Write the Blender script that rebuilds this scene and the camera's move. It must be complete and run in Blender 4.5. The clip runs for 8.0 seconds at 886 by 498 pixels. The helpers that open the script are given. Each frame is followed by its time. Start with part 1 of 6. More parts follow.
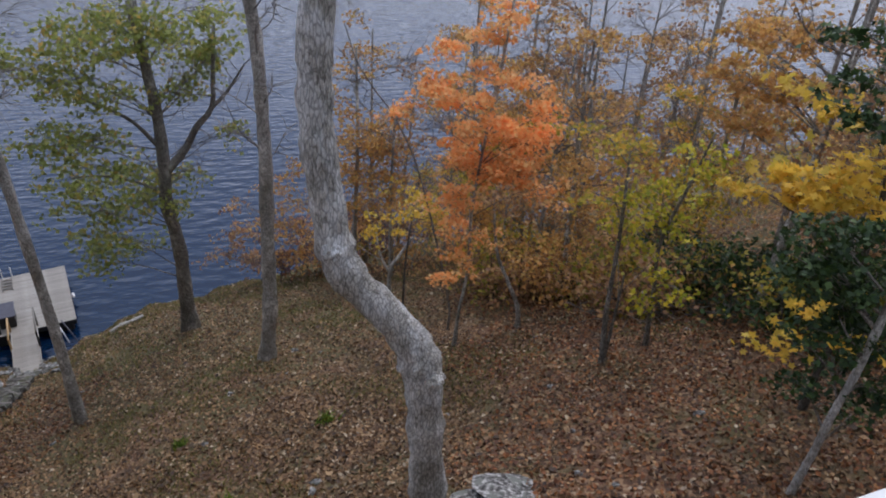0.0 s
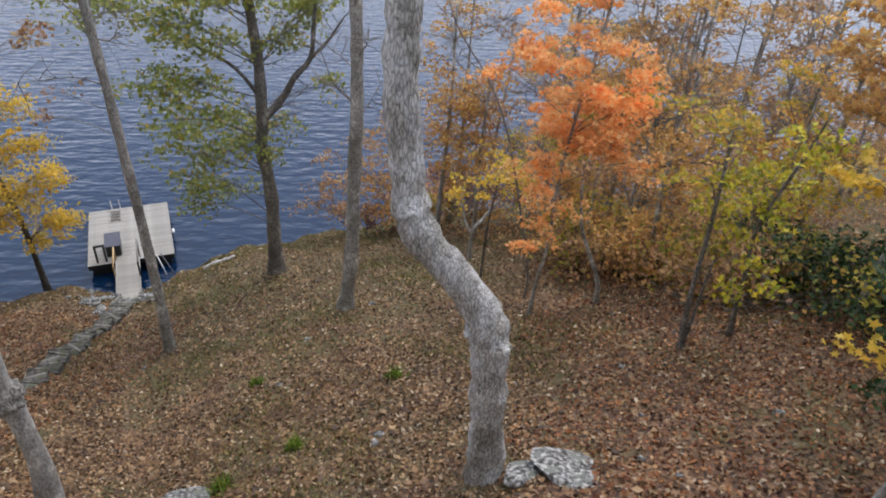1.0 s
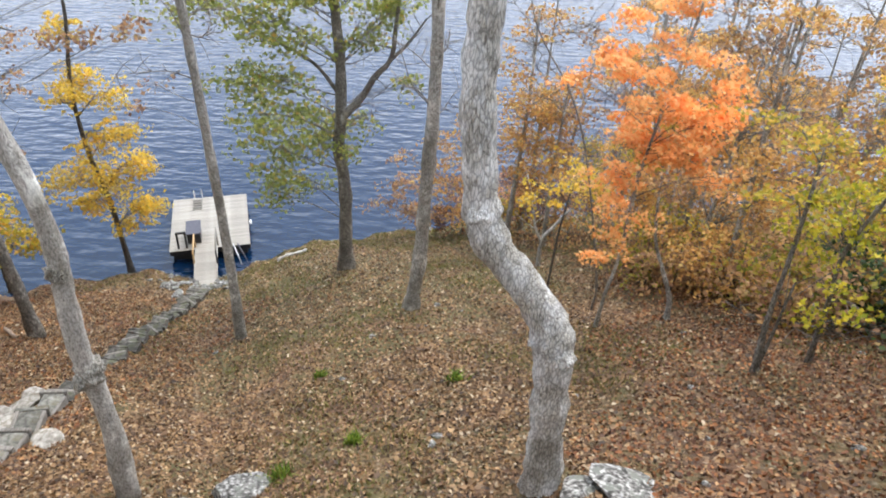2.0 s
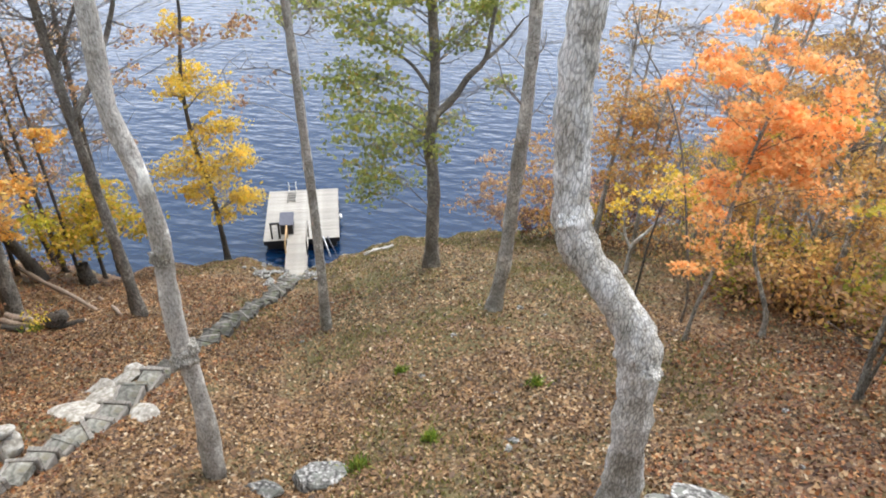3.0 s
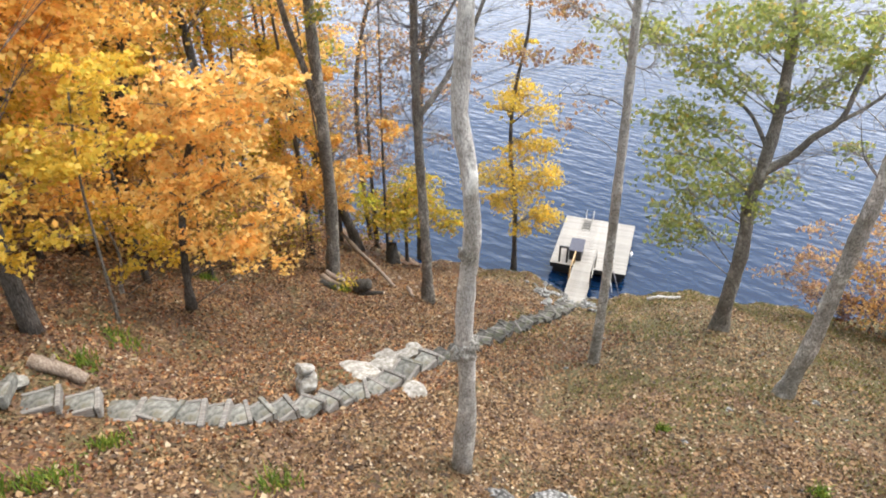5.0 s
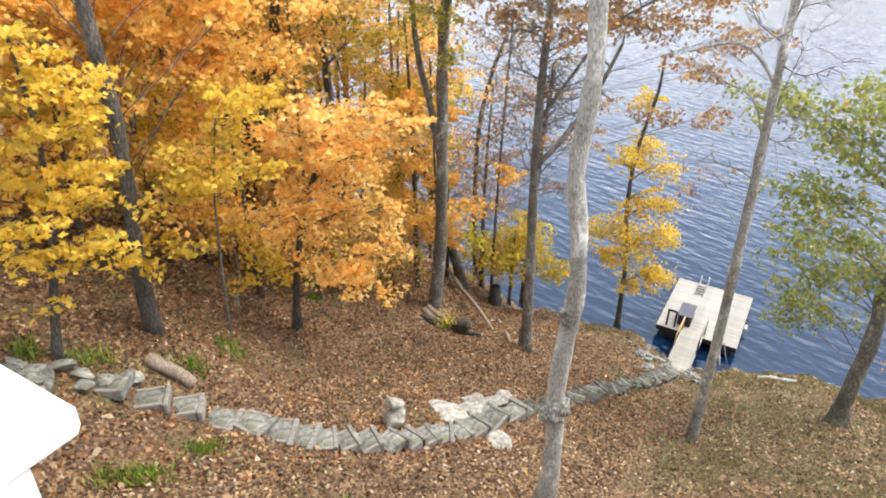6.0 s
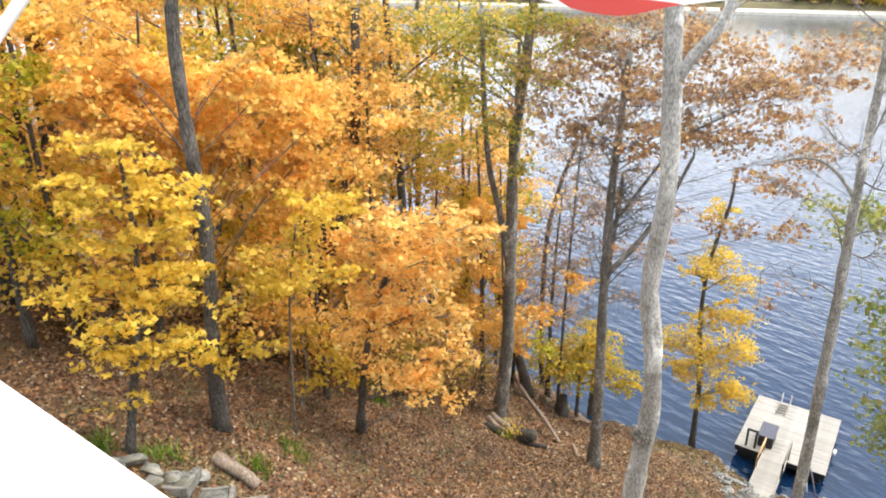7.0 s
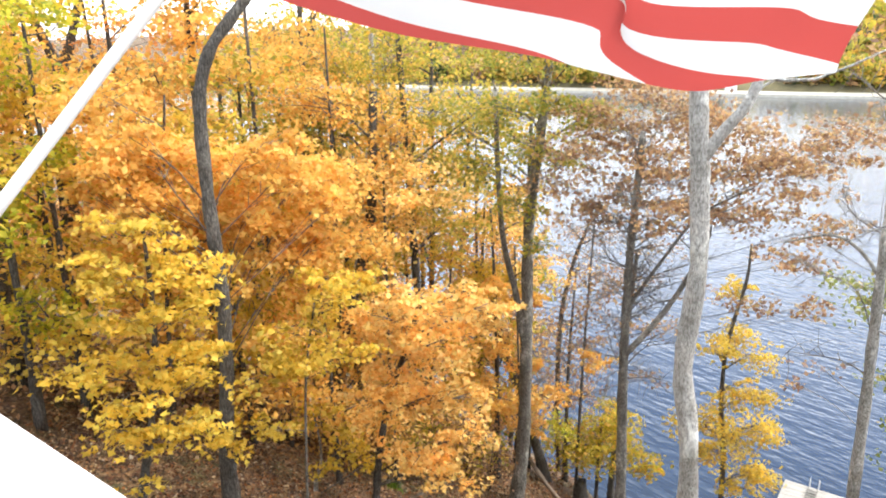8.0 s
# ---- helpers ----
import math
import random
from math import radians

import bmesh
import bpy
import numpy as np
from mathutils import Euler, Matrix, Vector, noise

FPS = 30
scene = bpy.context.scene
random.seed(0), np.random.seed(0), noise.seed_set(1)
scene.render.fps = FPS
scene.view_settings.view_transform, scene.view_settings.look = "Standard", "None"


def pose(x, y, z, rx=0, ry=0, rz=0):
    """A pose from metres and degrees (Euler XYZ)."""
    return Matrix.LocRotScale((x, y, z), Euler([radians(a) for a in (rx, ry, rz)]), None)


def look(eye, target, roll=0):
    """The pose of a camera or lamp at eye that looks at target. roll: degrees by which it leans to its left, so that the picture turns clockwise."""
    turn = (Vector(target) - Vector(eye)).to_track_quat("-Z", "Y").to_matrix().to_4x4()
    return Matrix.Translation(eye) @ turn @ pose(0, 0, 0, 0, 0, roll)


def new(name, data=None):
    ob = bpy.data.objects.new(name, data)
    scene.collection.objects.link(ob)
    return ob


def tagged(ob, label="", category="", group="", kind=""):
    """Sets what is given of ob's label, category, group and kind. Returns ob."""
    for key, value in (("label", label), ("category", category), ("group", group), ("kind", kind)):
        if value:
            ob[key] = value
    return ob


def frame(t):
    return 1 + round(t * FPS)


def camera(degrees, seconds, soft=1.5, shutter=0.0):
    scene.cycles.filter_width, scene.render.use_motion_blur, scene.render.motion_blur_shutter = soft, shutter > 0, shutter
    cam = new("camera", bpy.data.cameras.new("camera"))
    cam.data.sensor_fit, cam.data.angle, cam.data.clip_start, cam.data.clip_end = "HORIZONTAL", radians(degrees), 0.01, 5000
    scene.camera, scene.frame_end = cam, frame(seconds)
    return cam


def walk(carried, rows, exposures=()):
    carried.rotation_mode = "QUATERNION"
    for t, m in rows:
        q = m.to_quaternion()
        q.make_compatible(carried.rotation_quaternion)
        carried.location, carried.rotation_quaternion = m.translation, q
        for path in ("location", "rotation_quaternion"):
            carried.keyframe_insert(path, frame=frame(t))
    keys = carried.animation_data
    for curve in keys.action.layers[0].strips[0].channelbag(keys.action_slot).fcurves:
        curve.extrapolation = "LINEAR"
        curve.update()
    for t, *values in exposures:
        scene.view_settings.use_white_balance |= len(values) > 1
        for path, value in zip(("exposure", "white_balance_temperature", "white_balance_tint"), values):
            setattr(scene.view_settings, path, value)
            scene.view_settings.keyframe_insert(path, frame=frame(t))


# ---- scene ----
cam = camera(65.37, 8.0, soft=1.9)
ROWS = [
    (0.0, 0.0, 0.0, 19.6, 58.791, -3.374, 2.042),
    (0.5, 0.079, 0.101, 19.562, 56.581, -3.61, 5.796),
    (1.0, 0.126, 0.153, 19.57, 55.161, -3.572, 10.737),
    (1.5, 0.141, 0.154, 19.571, 55.199, -3.335, 16.002),
    (1.7, 0.133, 0.16, 19.57, 55.139, -3.189, 16.743),
    (2.8, 0.085, 0.222, 19.556, 54.816, -1.864, 21.713),
    (3.0, 0.077, 0.222, 19.565, 54.762, -1.25, 24.591),
    (3.5, 0.012, 0.15, 19.579, 55.343, -0.536, 32.222),
    (4.0, -0.027, 0.089, 19.583, 55.52, -0.312, 38.714),
    (4.5, -0.144, 0.075, 19.544, 56.298, 0.138, 45.962),
    (5.0, -0.16, 0.062, 19.528, 56.918, 0.202, 51.241),
    (5.2, -0.177, 0.045, 19.529, 57.079, -0.092, 53.537),
    (6.3, -0.195, 0.136, 19.843, 62.112, -0.819, 64.388),
    (6.5, -0.186, 0.099, 19.855, 64.265, -0.651, 65.217),
    (7.0, -0.182, 0.02, 19.876, 68.367, -0.127, 67.869),
    (7.5, -0.174, -0.006, 19.873, 71.475, -0.411, 68.254),
    (8.0, -0.372, -0.168, 19.846, 74.82, 0.207, 68.434),
]
EXPOSURES = [(0.0, -0.5, 5950, 18), (0.5, -0.18, 6150, 18), (1.0, 0.1, 6200, 15), (1.5, 0.6, 6300, 12), (3.0, 0.92, 6450, 11), (4.0, 0.95, 6500, 12), (5.0, 1.05, 6600, 12), (6.5, 1.08, 6750, 11), (8.0, 1.18, 6600, 10)]
walk(cam, [(t, pose(*row)) for t, *row in ROWS], EXPOSURES)

# ---- world and sun: a thin bright overcast, sun high over the lake, to the right ----
world = bpy.data.worlds.new("sky")
scene.world = world
world.use_nodes = True
wn, wl = world.node_tree.nodes, world.node_tree.links
sky = wn.new("ShaderNodeTexSky")
sky.sky_type, sky.sun_disc = "NISHITA", False
sky.sun_elevation, sky.sun_rotation = radians(55), radians(15)
sky.air_density, sky.dust_density, sky.ozone_density = 1.0, 2.5, 1.2
wn["Background"].inputs["Strength"].default_value = 0.11
co = wn.new("ShaderNodeTexCoord")        # thin high cloud over the blue, whiter towards the horizon
sep = wn.new("ShaderNodeSeparateXYZ")
wl.new(co.outputs["Generated"], sep.inputs[0])
haze = wn.new("ShaderNodeValToRGB")
for el, (p, c) in zip([haze.color_ramp.elements[0], haze.color_ramp.elements[1], haze.color_ramp.elements.new(0.14), haze.color_ramp.elements.new(0.26), haze.color_ramp.elements.new(0.46)], ((0.03, (0.9, 0.9, 0.9)), (0.8, (0.17, 0.23, 0.32)), (0.14, (1.2, 1.25, 1.32)), (0.26, (1.1, 1.18, 1.3)), (0.46, (0.52, 0.66, 0.84)))):
    el.position, el.color = p, (*c, 1)
wl.new(sep.outputs["Z"], haze.inputs[0])
gain = wn.new("ShaderNodeVectorMath")
gain.operation = "SCALE"
gain.inputs["Scale"].default_value = 19.0
wl.new(haze.outputs[0], gain.inputs[0])
veil = wn.new("ShaderNodeMix")
veil.data_type = "RGBA"
veil.inputs["Factor"].default_value = 0.62
wl.new(sky.outputs[0], veil.inputs[6])
wl.new(gain.outputs[0], veil.inputs[7])
wl.new(veil.outputs[2], wn["Background"].inputs["Color"])
sun = new("sun", bpy.data.lights.new("sun", "SUN"))
sun.data.energy, sun.data.angle, sun.data.color = 1.6, radians(30), (1.0, 0.93, 0.82)
sun.matrix_world = look((14.9, 55.5, 82), (0, 0, 0))

# ---- materials ----
def material(name):
    m = bpy.data.materials.new(name)
    m.use_nodes = True
    return m, m.node_tree.nodes, m.node_tree.links, m.node_tree.nodes["Principled BSDF"]


def ramp(nodes, stops):
    r = nodes.new("ShaderNodeValToRGB")
    el = r.color_ramp.elements
    while len(el) < len(stops):
        el.new(0.5)
    for e, (p, c) in zip(el, stops):
        e.position, e.color = p, (*c, 1)
    return r


def noise_node(nodes, links, scale, detail=6, rough=0.6, stretch=None, space="Object", turn=0.0):
    tex = nodes.new("ShaderNodeTexNoise")
    tex.inputs["Scale"].default_value, tex.inputs["Detail"].default_value = scale, detail
    tex.inputs["Roughness"].default_value = rough
    co = nodes.new("ShaderNodeTexCoord")
    if stretch:
        mp = nodes.new("ShaderNodeMapping")
        mp.inputs["Scale"].default_value = stretch
        if turn:
            mp.vector_type = "TEXTURE"
            mp.inputs["Rotation"].default_value = (0, 0, turn)
            mp.inputs["Scale"].default_value = [1 / q for q in stretch]
        links.new(co.outputs[space], mp.inputs["Vector"])
        links.new(mp.outputs[0], tex.inputs["Vector"])
    else:
        links.new(co.outputs[space], tex.inputs["Vector"])
    return tex


def mixed(nodes, links, fac, a, b, kind="MIX"):
    mx = nodes.new("ShaderNodeMix")
    mx.data_type, mx.blend_type = "RGBA", kind
    for sock, val in ((mx.inputs["Factor"], fac), (mx.inputs[6], a), (mx.inputs[7], b)):
        if isinstance(val, (int, float)):
            sock.default_value = val
        elif isinstance(val, tuple):
            sock.default_value = (*val, 1)
        else:
            links.new(val, sock)
    return mx.outputs[2]


def bumped(nodes, links, bsdf, height_out, strength, distance):
    b = nodes.new("ShaderNodeBump")
    b.inputs["Strength"].default_value, b.inputs["Distance"].default_value = strength, distance
    links.new(height_out, b.inputs["Height"])
    links.new(b.outputs[0], bsdf.inputs["Normal"])
    return b


def surface(name, stops, scale, rough=0.85, bump=0.4, dist=0.01, stretch=None, fine=None, patch=None, vary=0.0, metal=0.0):
    """A weathered surface: colour from noise at one scale, patches at another, fine relief."""
    m, n, l, b = material(name)
    a = noise_node(n, l, scale, stretch=stretch)
    col = ramp(n, stops)
    l.new(a.outputs["Fac"], col.inputs[0])
    out = col.outputs[0]
    if patch:
        p = noise_node(n, l, patch[0], 4)
        pr = ramp(n, [(patch[1], (0, 0, 0)), (patch[2], (1, 1, 1))])
        l.new(p.outputs["Fac"], pr.inputs[0])
        out = mixed(n, l, pr.outputs[0], out, patch[3])
    if vary:
        info = n.new("ShaderNodeObjectInfo")
        vr = ramp(n, [(0, (1 - vary,) * 3), (1, (1 + vary,) * 3)])
        l.new(info.outputs["Random"], vr.inputs[0])
        out = mixed(n, l, 1.0, out, vr.outputs[0], "MULTIPLY")
    l.new(out, b.inputs["Base Color"])
    b.inputs["Roughness"].default_value, b.inputs["Metallic"].default_value = rough, metal
    f = noise_node(n, l, fine or scale * 3, 8, 0.7, stretch)
    bumped(n, l, b, f.outputs["Fac"], bump, dist)
    return m


def leaf_material(name, stops, glow=0.35):
    """Thin leaves, each its own tone, that let light through."""
    m, n, l, b = material(name)
    geo = n.new("ShaderNodeNewGeometry")
    col = ramp(n, stops)
    l.new(geo.outputs["Random Per Island"], col.inputs[0])
    cl = noise_node(n, l, 0.9, 3)
    cr = ramp(n, [(0.3, (0.72, 0.72, 0.72)), (0.7, (1.15, 1.12, 1.05))])
    l.new(cl.outputs["Fac"], cr.inputs[0])
    out = mixed(n, l, 1.0, col.outputs[0], cr.outputs[0], "MULTIPLY")
    l.new(out, b.inputs["Base Color"])
    b.inputs["Roughness"].default_value, b.inputs["Specular IOR Level"].default_value = 0.55, 0.35
    tr = n.new("ShaderNodeBsdfTranslucent")
    l.new(out, tr.inputs["Color"])
    mx = n.new("ShaderNodeMixShader")
    mx.inputs[0].default_value = glow
    l.new(b.outputs[0], mx.inputs[1])
    l.new(tr.outputs[0], mx.inputs[2])
    l.new(mx.outputs[0], n["Material Output"].inputs["Surface"])
    return m


def bark_material(name, dark, mid, pale, patch=0.55, relief=0.03, fine=1.0, grain=0.42, plate=26.0, cut=0.5):
    """Bark in upright plates between dark furrows, with pale lichen patches."""
    m, n, l, b = material(name)
    a = noise_node(n, l, 7.0 * fine, 8, 0.72, (2.6, 2.6, grain))
    col = ramp(n, [(0.36, dark), (0.5, mid), (0.66, pale)])
    l.new(a.outputs["Fac"], col.inputs[0])
    p = noise_node(n, l, 2.5, 8, 0.78, (1, 1, 0.55))
    pr = ramp(n, [(patch, (0, 0, 0)), (patch + 0.08, (0.9, 0.9, 0.9))])
    l.new(p.outputs["Fac"], pr.inputs[0])
    lich = tuple(min(0.9, c * 1.35 + 0.04) for c in pale)
    out = mixed(n, l, pr.outputs[0], col.outputs[0], lich)
    co = n.new("ShaderNodeTexCoord")
    warp = noise_node(n, l, 9, 3)
    bend = mixed(n, l, 0.035, co.outputs["Object"], warp.outputs["Color"], "ADD")
    mp = n.new("ShaderNodeMapping")
    mp.inputs["Scale"].default_value = (plate, plate, plate * 0.26)
    l.new(bend, mp.inputs["Vector"])
    vo = n.new("ShaderNodeTexVoronoi")
    vo.feature = "DISTANCE_TO_EDGE"
    vo.inputs["Scale"].default_value = 1.0
    l.new(mp.outputs[0], vo.inputs["Vector"])
    fr = ramp(n, [(0.02, (1 - cut,) * 3), (0.16, (1, 1, 1))])
    l.new(vo.outputs["Distance"], fr.inputs[0])
    out = mixed(n, l, 1.0, out, fr.outputs[0], "MULTIPLY")
    w = noise_node(n, l, 1.3, 5, 0.7)
    wr = ramp(n, [(0.36, (0.6, 0.58, 0.53)), (0.5, (0.95, 0.95, 0.94)), (0.62, (1.25, 1.25, 1.24))])
    l.new(w.outputs["Fac"], wr.inputs[0])
    out = mixed(n, l, 1.0, out, wr.outputs[0], "MULTIPLY")
    l.new(out, b.inputs["Base Color"])
    b.inputs["Roughness"].default_value = 0.92
    both = n.new("ShaderNodeMath")
    both.operation = "MULTIPLY_ADD"
    l.new(fr.outputs[0], both.inputs[0])
    both.inputs[1].default_value = 0.6
    l.new(a.outputs["Fac"], both.inputs[2])
    bumped(n, l, b, both.outputs[0], 0.9, relief)
    return m


BARK_GREY = bark_material("bark_grey", (0.19, 0.175, 0.15), (0.6, 0.575, 0.525), (0.8, 0.78, 0.73), 0.475, 0.045, 3.0, 0.5, 24.0, 0.5)
BARK_PALE = bark_material("bark_pale", (0.2, 0.19, 0.17), (0.46, 0.44, 0.405), (0.66, 0.64, 0.6), 0.53, 0.03, 2.2, 1.1, 34.0, 0.25)
BARK_DARK = bark_material("bark_dark", (0.04, 0.035, 0.03), (0.115, 0.1, 0.085), (0.2, 0.185, 0.16), 0.6, 0.04, 1.8)
BARK_MID = bark_material("bark_mid", (0.11, 0.1, 0.085), (0.41, 0.39, 0.345), (0.62, 0.6, 0.55), 0.52, 0.04, 2.6, 0.8, 30.0, 0.45)
BARK_BROWN = bark_material("bark_brown", (0.07, 0.062, 0.052), (0.22, 0.2, 0.17), (0.38, 0.36, 0.31), 0.53, 0.04, 2.2, 0.6, 26.0, 0.5)
BARK_TWIG = bark_material("bark_twig", (0.1, 0.088, 0.075), (0.22, 0.195, 0.17), (0.36, 0.33, 0.29), 0.6, 0.01)

ORANGE = leaf_material("leaf_orange", [(0, (0.86, 0.36, 0.1)), (0.35, (0.96, 0.49, 0.18)), (0.75, (0.97, 0.59, 0.26)), (1, (0.94, 0.66, 0.29))], 0.5)
PEACH = leaf_material("leaf_peach", [(0, (0.88, 0.49, 0.13)), (0.4, (0.95, 0.61, 0.19)), (0.8, (0.96, 0.7, 0.26)), (1, (0.93, 0.72, 0.23))], 0.5)
AMBER = leaf_material("leaf_amber", [(0, (0.36, 0.2, 0.075)), (0.35, (0.62, 0.34, 0.115)), (0.7, (0.76, 0.46, 0.145)), (1, (0.62, 0.47, 0.15))], 0.45)
GOLD = leaf_material("leaf_gold", [(0, (0.72, 0.36, 0.08)), (0.3, (0.87, 0.5, 0.115)), (0.7, (0.91, 0.6, 0.16)), (1, (0.82, 0.6, 0.16))], 0.48)
YELLOW = leaf_material("leaf_yellow", [(0, (0.48, 0.37, 0.055)), (0.3, (0.78, 0.53, 0.075)), (0.7, (0.88, 0.63, 0.1)), (1, (0.64, 0.53, 0.085))], 0.5)
LIME = leaf_material("leaf_lime", [(0, (0.26, 0.3, 0.03)), (0.4, (0.48, 0.48, 0.04)), (0.8, (0.74, 0.62, 0.06)), (1, (0.6, 0.46, 0.06))], 0.45)
GREEN = leaf_material("leaf_green", [(0, (0.18, 0.22, 0.05)), (0.5, (0.32, 0.37, 0.1)), (0.85, (0.46, 0.47, 0.14)), (1, (0.6, 0.4, 0.1))], 0.5)
FOREST = leaf_material("leaf_oak_green", [(0, (0.16, 0.2, 0.035)), (0.4, (0.34, 0.35, 0.06)), (0.75, (0.58, 0.47, 0.08)), (1, (0.6, 0.36, 0.08))], 0.5)
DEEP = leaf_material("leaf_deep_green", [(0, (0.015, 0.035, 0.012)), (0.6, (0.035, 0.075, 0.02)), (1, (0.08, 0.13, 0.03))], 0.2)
RUSSET = leaf_material("leaf_russet", [(0, (0.24, 0.14, 0.09)), (0.4, (0.45, 0.26, 0.14)), (0.75, (0.6, 0.38, 0.18)), (1, (0.62, 0.46, 0.2))], 0.45)
OLIVE = leaf_material("leaf_olive", [(0, (0.27, 0.26, 0.04)), (0.4, (0.5, 0.44, 0.065)), (0.75, (0.76, 0.55, 0.09)), (1, (0.74, 0.42, 0.09))], 0.5)
FALLEN = leaf_material("leaf_fallen", [(0, (0.042, 0.027, 0.018)), (0.3, (0.107, 0.059, 0.029)), (0.58, (0.205, 0.12, 0.055)), (0.78, (0.31, 0.188, 0.092)), (0.92, (0.4, 0.275, 0.145)), (1, (0.52, 0.435, 0.315))], 0.05)
RUST = leaf_material("leaf_rust", [(0, (0.05, 0.022, 0.014)), (0.35, (0.145, 0.054, 0.022)), (0.7, (0.28, 0.108, 0.037)), (0.92, (0.39, 0.19, 0.075)), (1, (0.5, 0.33, 0.17))], 0.05)
TURNING = leaf_material("leaf_turning", [(0, (0.36, 0.33, 0.03)), (0.4, (0.62, 0.52, 0.05)), (0.8, (0.86, 0.62, 0.09)), (1, (0.92, 0.55, 0.13))], 0.5)
BLADE = leaf_material("grass_blade", [(0, (0.09, 0.16, 0.02)), (0.6, (0.17, 0.28, 0.04)), (1, (0.36, 0.36, 0.06))], 0.3)
SEDGE = leaf_material("dry_grass", [(0, (0.1, 0.11, 0.03)), (0.6, (0.19, 0.19, 0.055)), (1, (0.32, 0.28, 0.1))], 0.2)


def ground_material():
    """Soil under a felt of old leaves, each its own tone, thinning to moss and short grass lower down the clearing."""
    m, n, l, b = material("forest_floor")
    a = noise_node(n, l, 9.0, 8, 0.75)
    col = ramp(n, [(0.32, (0.03, 0.02, 0.014)), (0.45, (0.075, 0.046, 0.03)), (0.58, (0.15, 0.088, 0.054)), (0.72, (0.26, 0.165, 0.1))])
    l.new(a.outputs["Fac"], col.inputs[0])
    co = n.new("ShaderNodeTexCoord")
    warp = noise_node(n, l, 20, 2)
    vo = n.new("ShaderNodeTexVoronoi")
    vo.inputs["Scale"].default_value = 15.0
    l.new(mixed(n, l, 0.06, co.outputs["Object"], warp.outputs["Color"], "ADD"), vo.inputs["Vector"])
    sep = n.new("ShaderNodeSeparateColor")
    l.new(vo.outputs["Color"], sep.inputs[0])
    old = ramp(n, [(0, (0.039, 0.0234, 0.0156)), (0.3, (0.109, 0.0562, 0.0296)), (0.55, (0.195, 0.101, 0.0507)), (0.8, (0.273, 0.156, 0.078)), (0.95, (0.359, 0.25, 0.148)), (1, (0.468, 0.39, 0.296))])
    l.new(sep.outputs[0], old.inputs[0])
    cover = noise_node(n, l, 1.1, 5, 0.7)
    cr = ramp(n, [(0.36, (0.25, 0.25, 0.25)), (0.56, (0.95, 0.95, 0.95))])
    l.new(cover.outputs["Fac"], cr.inputs[0])
    floor = mixed(n, l, cr.outputs[0], col.outputs[0], old.outputs[0])
    q = noise_node(n, l, 6.0, 6, 0.7)
    moss = ramp(n, [(0.35, (0.051, 0.051, 0.0187)), (0.6, (0.125, 0.112, 0.04)), (0.75, (0.21, 0.175, 0.075))])
    l.new(q.outputs["Fac"], moss.inputs[0])
    rise = []
    for way, lo, hi in (((NX, NY, 0), 9.0, 19.0), ((0.8, 0.6, 0), -3.0, 2.0)):
        dot = n.new("ShaderNodeVectorMath")
        dot.operation = "DOT_PRODUCT"
        dot.inputs[1].default_value = way
        l.new(co.outputs["Object"], dot.inputs[0])
        mr = n.new("ShaderNodeMapRange")
        mr.inputs[1].default_value, mr.inputs[2].default_value = lo, hi
        l.new(dot.outputs["Value"], mr.inputs[0])
        rise.append(mr.outputs[0])
    both = n.new("ShaderNodeMath")
    both.operation = "MULTIPLY"
    l.new(rise[0], both.inputs[0])
    l.new(rise[1], both.inputs[1])
    p = noise_node(n, l, 0.5, 6, 0.7)
    add = n.new("ShaderNodeMath")
    add.operation = "MULTIPLY_ADD"
    l.new(both.outputs[0], add.inputs[0])
    add.inputs[1].default_value = 0.16
    l.new(p.outputs["Fac"], add.inputs[2])
    pr = ramp(n, [(0.46, (0, 0, 0)), (0.62, (0.85, 0.85, 0.85))])
    l.new(add.outputs[0], pr.inputs[0])
    l.new(mixed(n, l, pr.outputs[0], floor, moss.outputs[0]), b.inputs["Base Color"])
    b.inputs["Roughness"].default_value = 0.95
    f = noise_node(n, l, 26, 8, 0.75)
    bumped(n, l, b, f.outputs["Fac"], 0.8, 0.05)
    return m


def water_material():
    """Wind ripples, dying down in the lee of the far shore."""
    m, n, l, b = material("lake_water")
    b.inputs["Base Color"].default_value = (0.003, 0.016, 0.048, 1)
    b.inputs["Roughness"].default_value, b.inputs["IOR"].default_value = 0.05, 1.42
    a = noise_node(n, l, 1.3, 3, 0.45, (0.62, 1.4, 1), turn=0.3)
    c = noise_node(n, l, 0.2, 3, 0.5, (0.6, 1.3, 1), turn=0.7)
    add = n.new("ShaderNodeMath")
    add.operation = "MULTIPLY_ADD"
    l.new(c.outputs["Fac"], add.inputs[0])
    add.inputs[1].default_value = 1.1
    l.new(a.outputs["Fac"], add.inputs[2])
    bump = bumped(n, l, b, add.outputs[0], 0.9, 0.62)
    co = n.new("ShaderNodeTexCoord")
    dot = n.new("ShaderNodeVectorMath")
    dot.operation = "DOT_PRODUCT"
    dot.inputs[1].default_value = (NX, NY, 0)
    l.new(co.outputs["Object"], dot.inputs[0])
    lee = n.new("ShaderNodeMapRange")
    for k, val in ((1, 90.0), (2, 300.0), (3, 0.2), (4, 0.1)):
        lee.inputs[k].default_value = val
    l.new(dot.outputs["Value"], lee.inputs[0])
    l.new(lee.outputs[0], bump.inputs["Strength"])
    return m


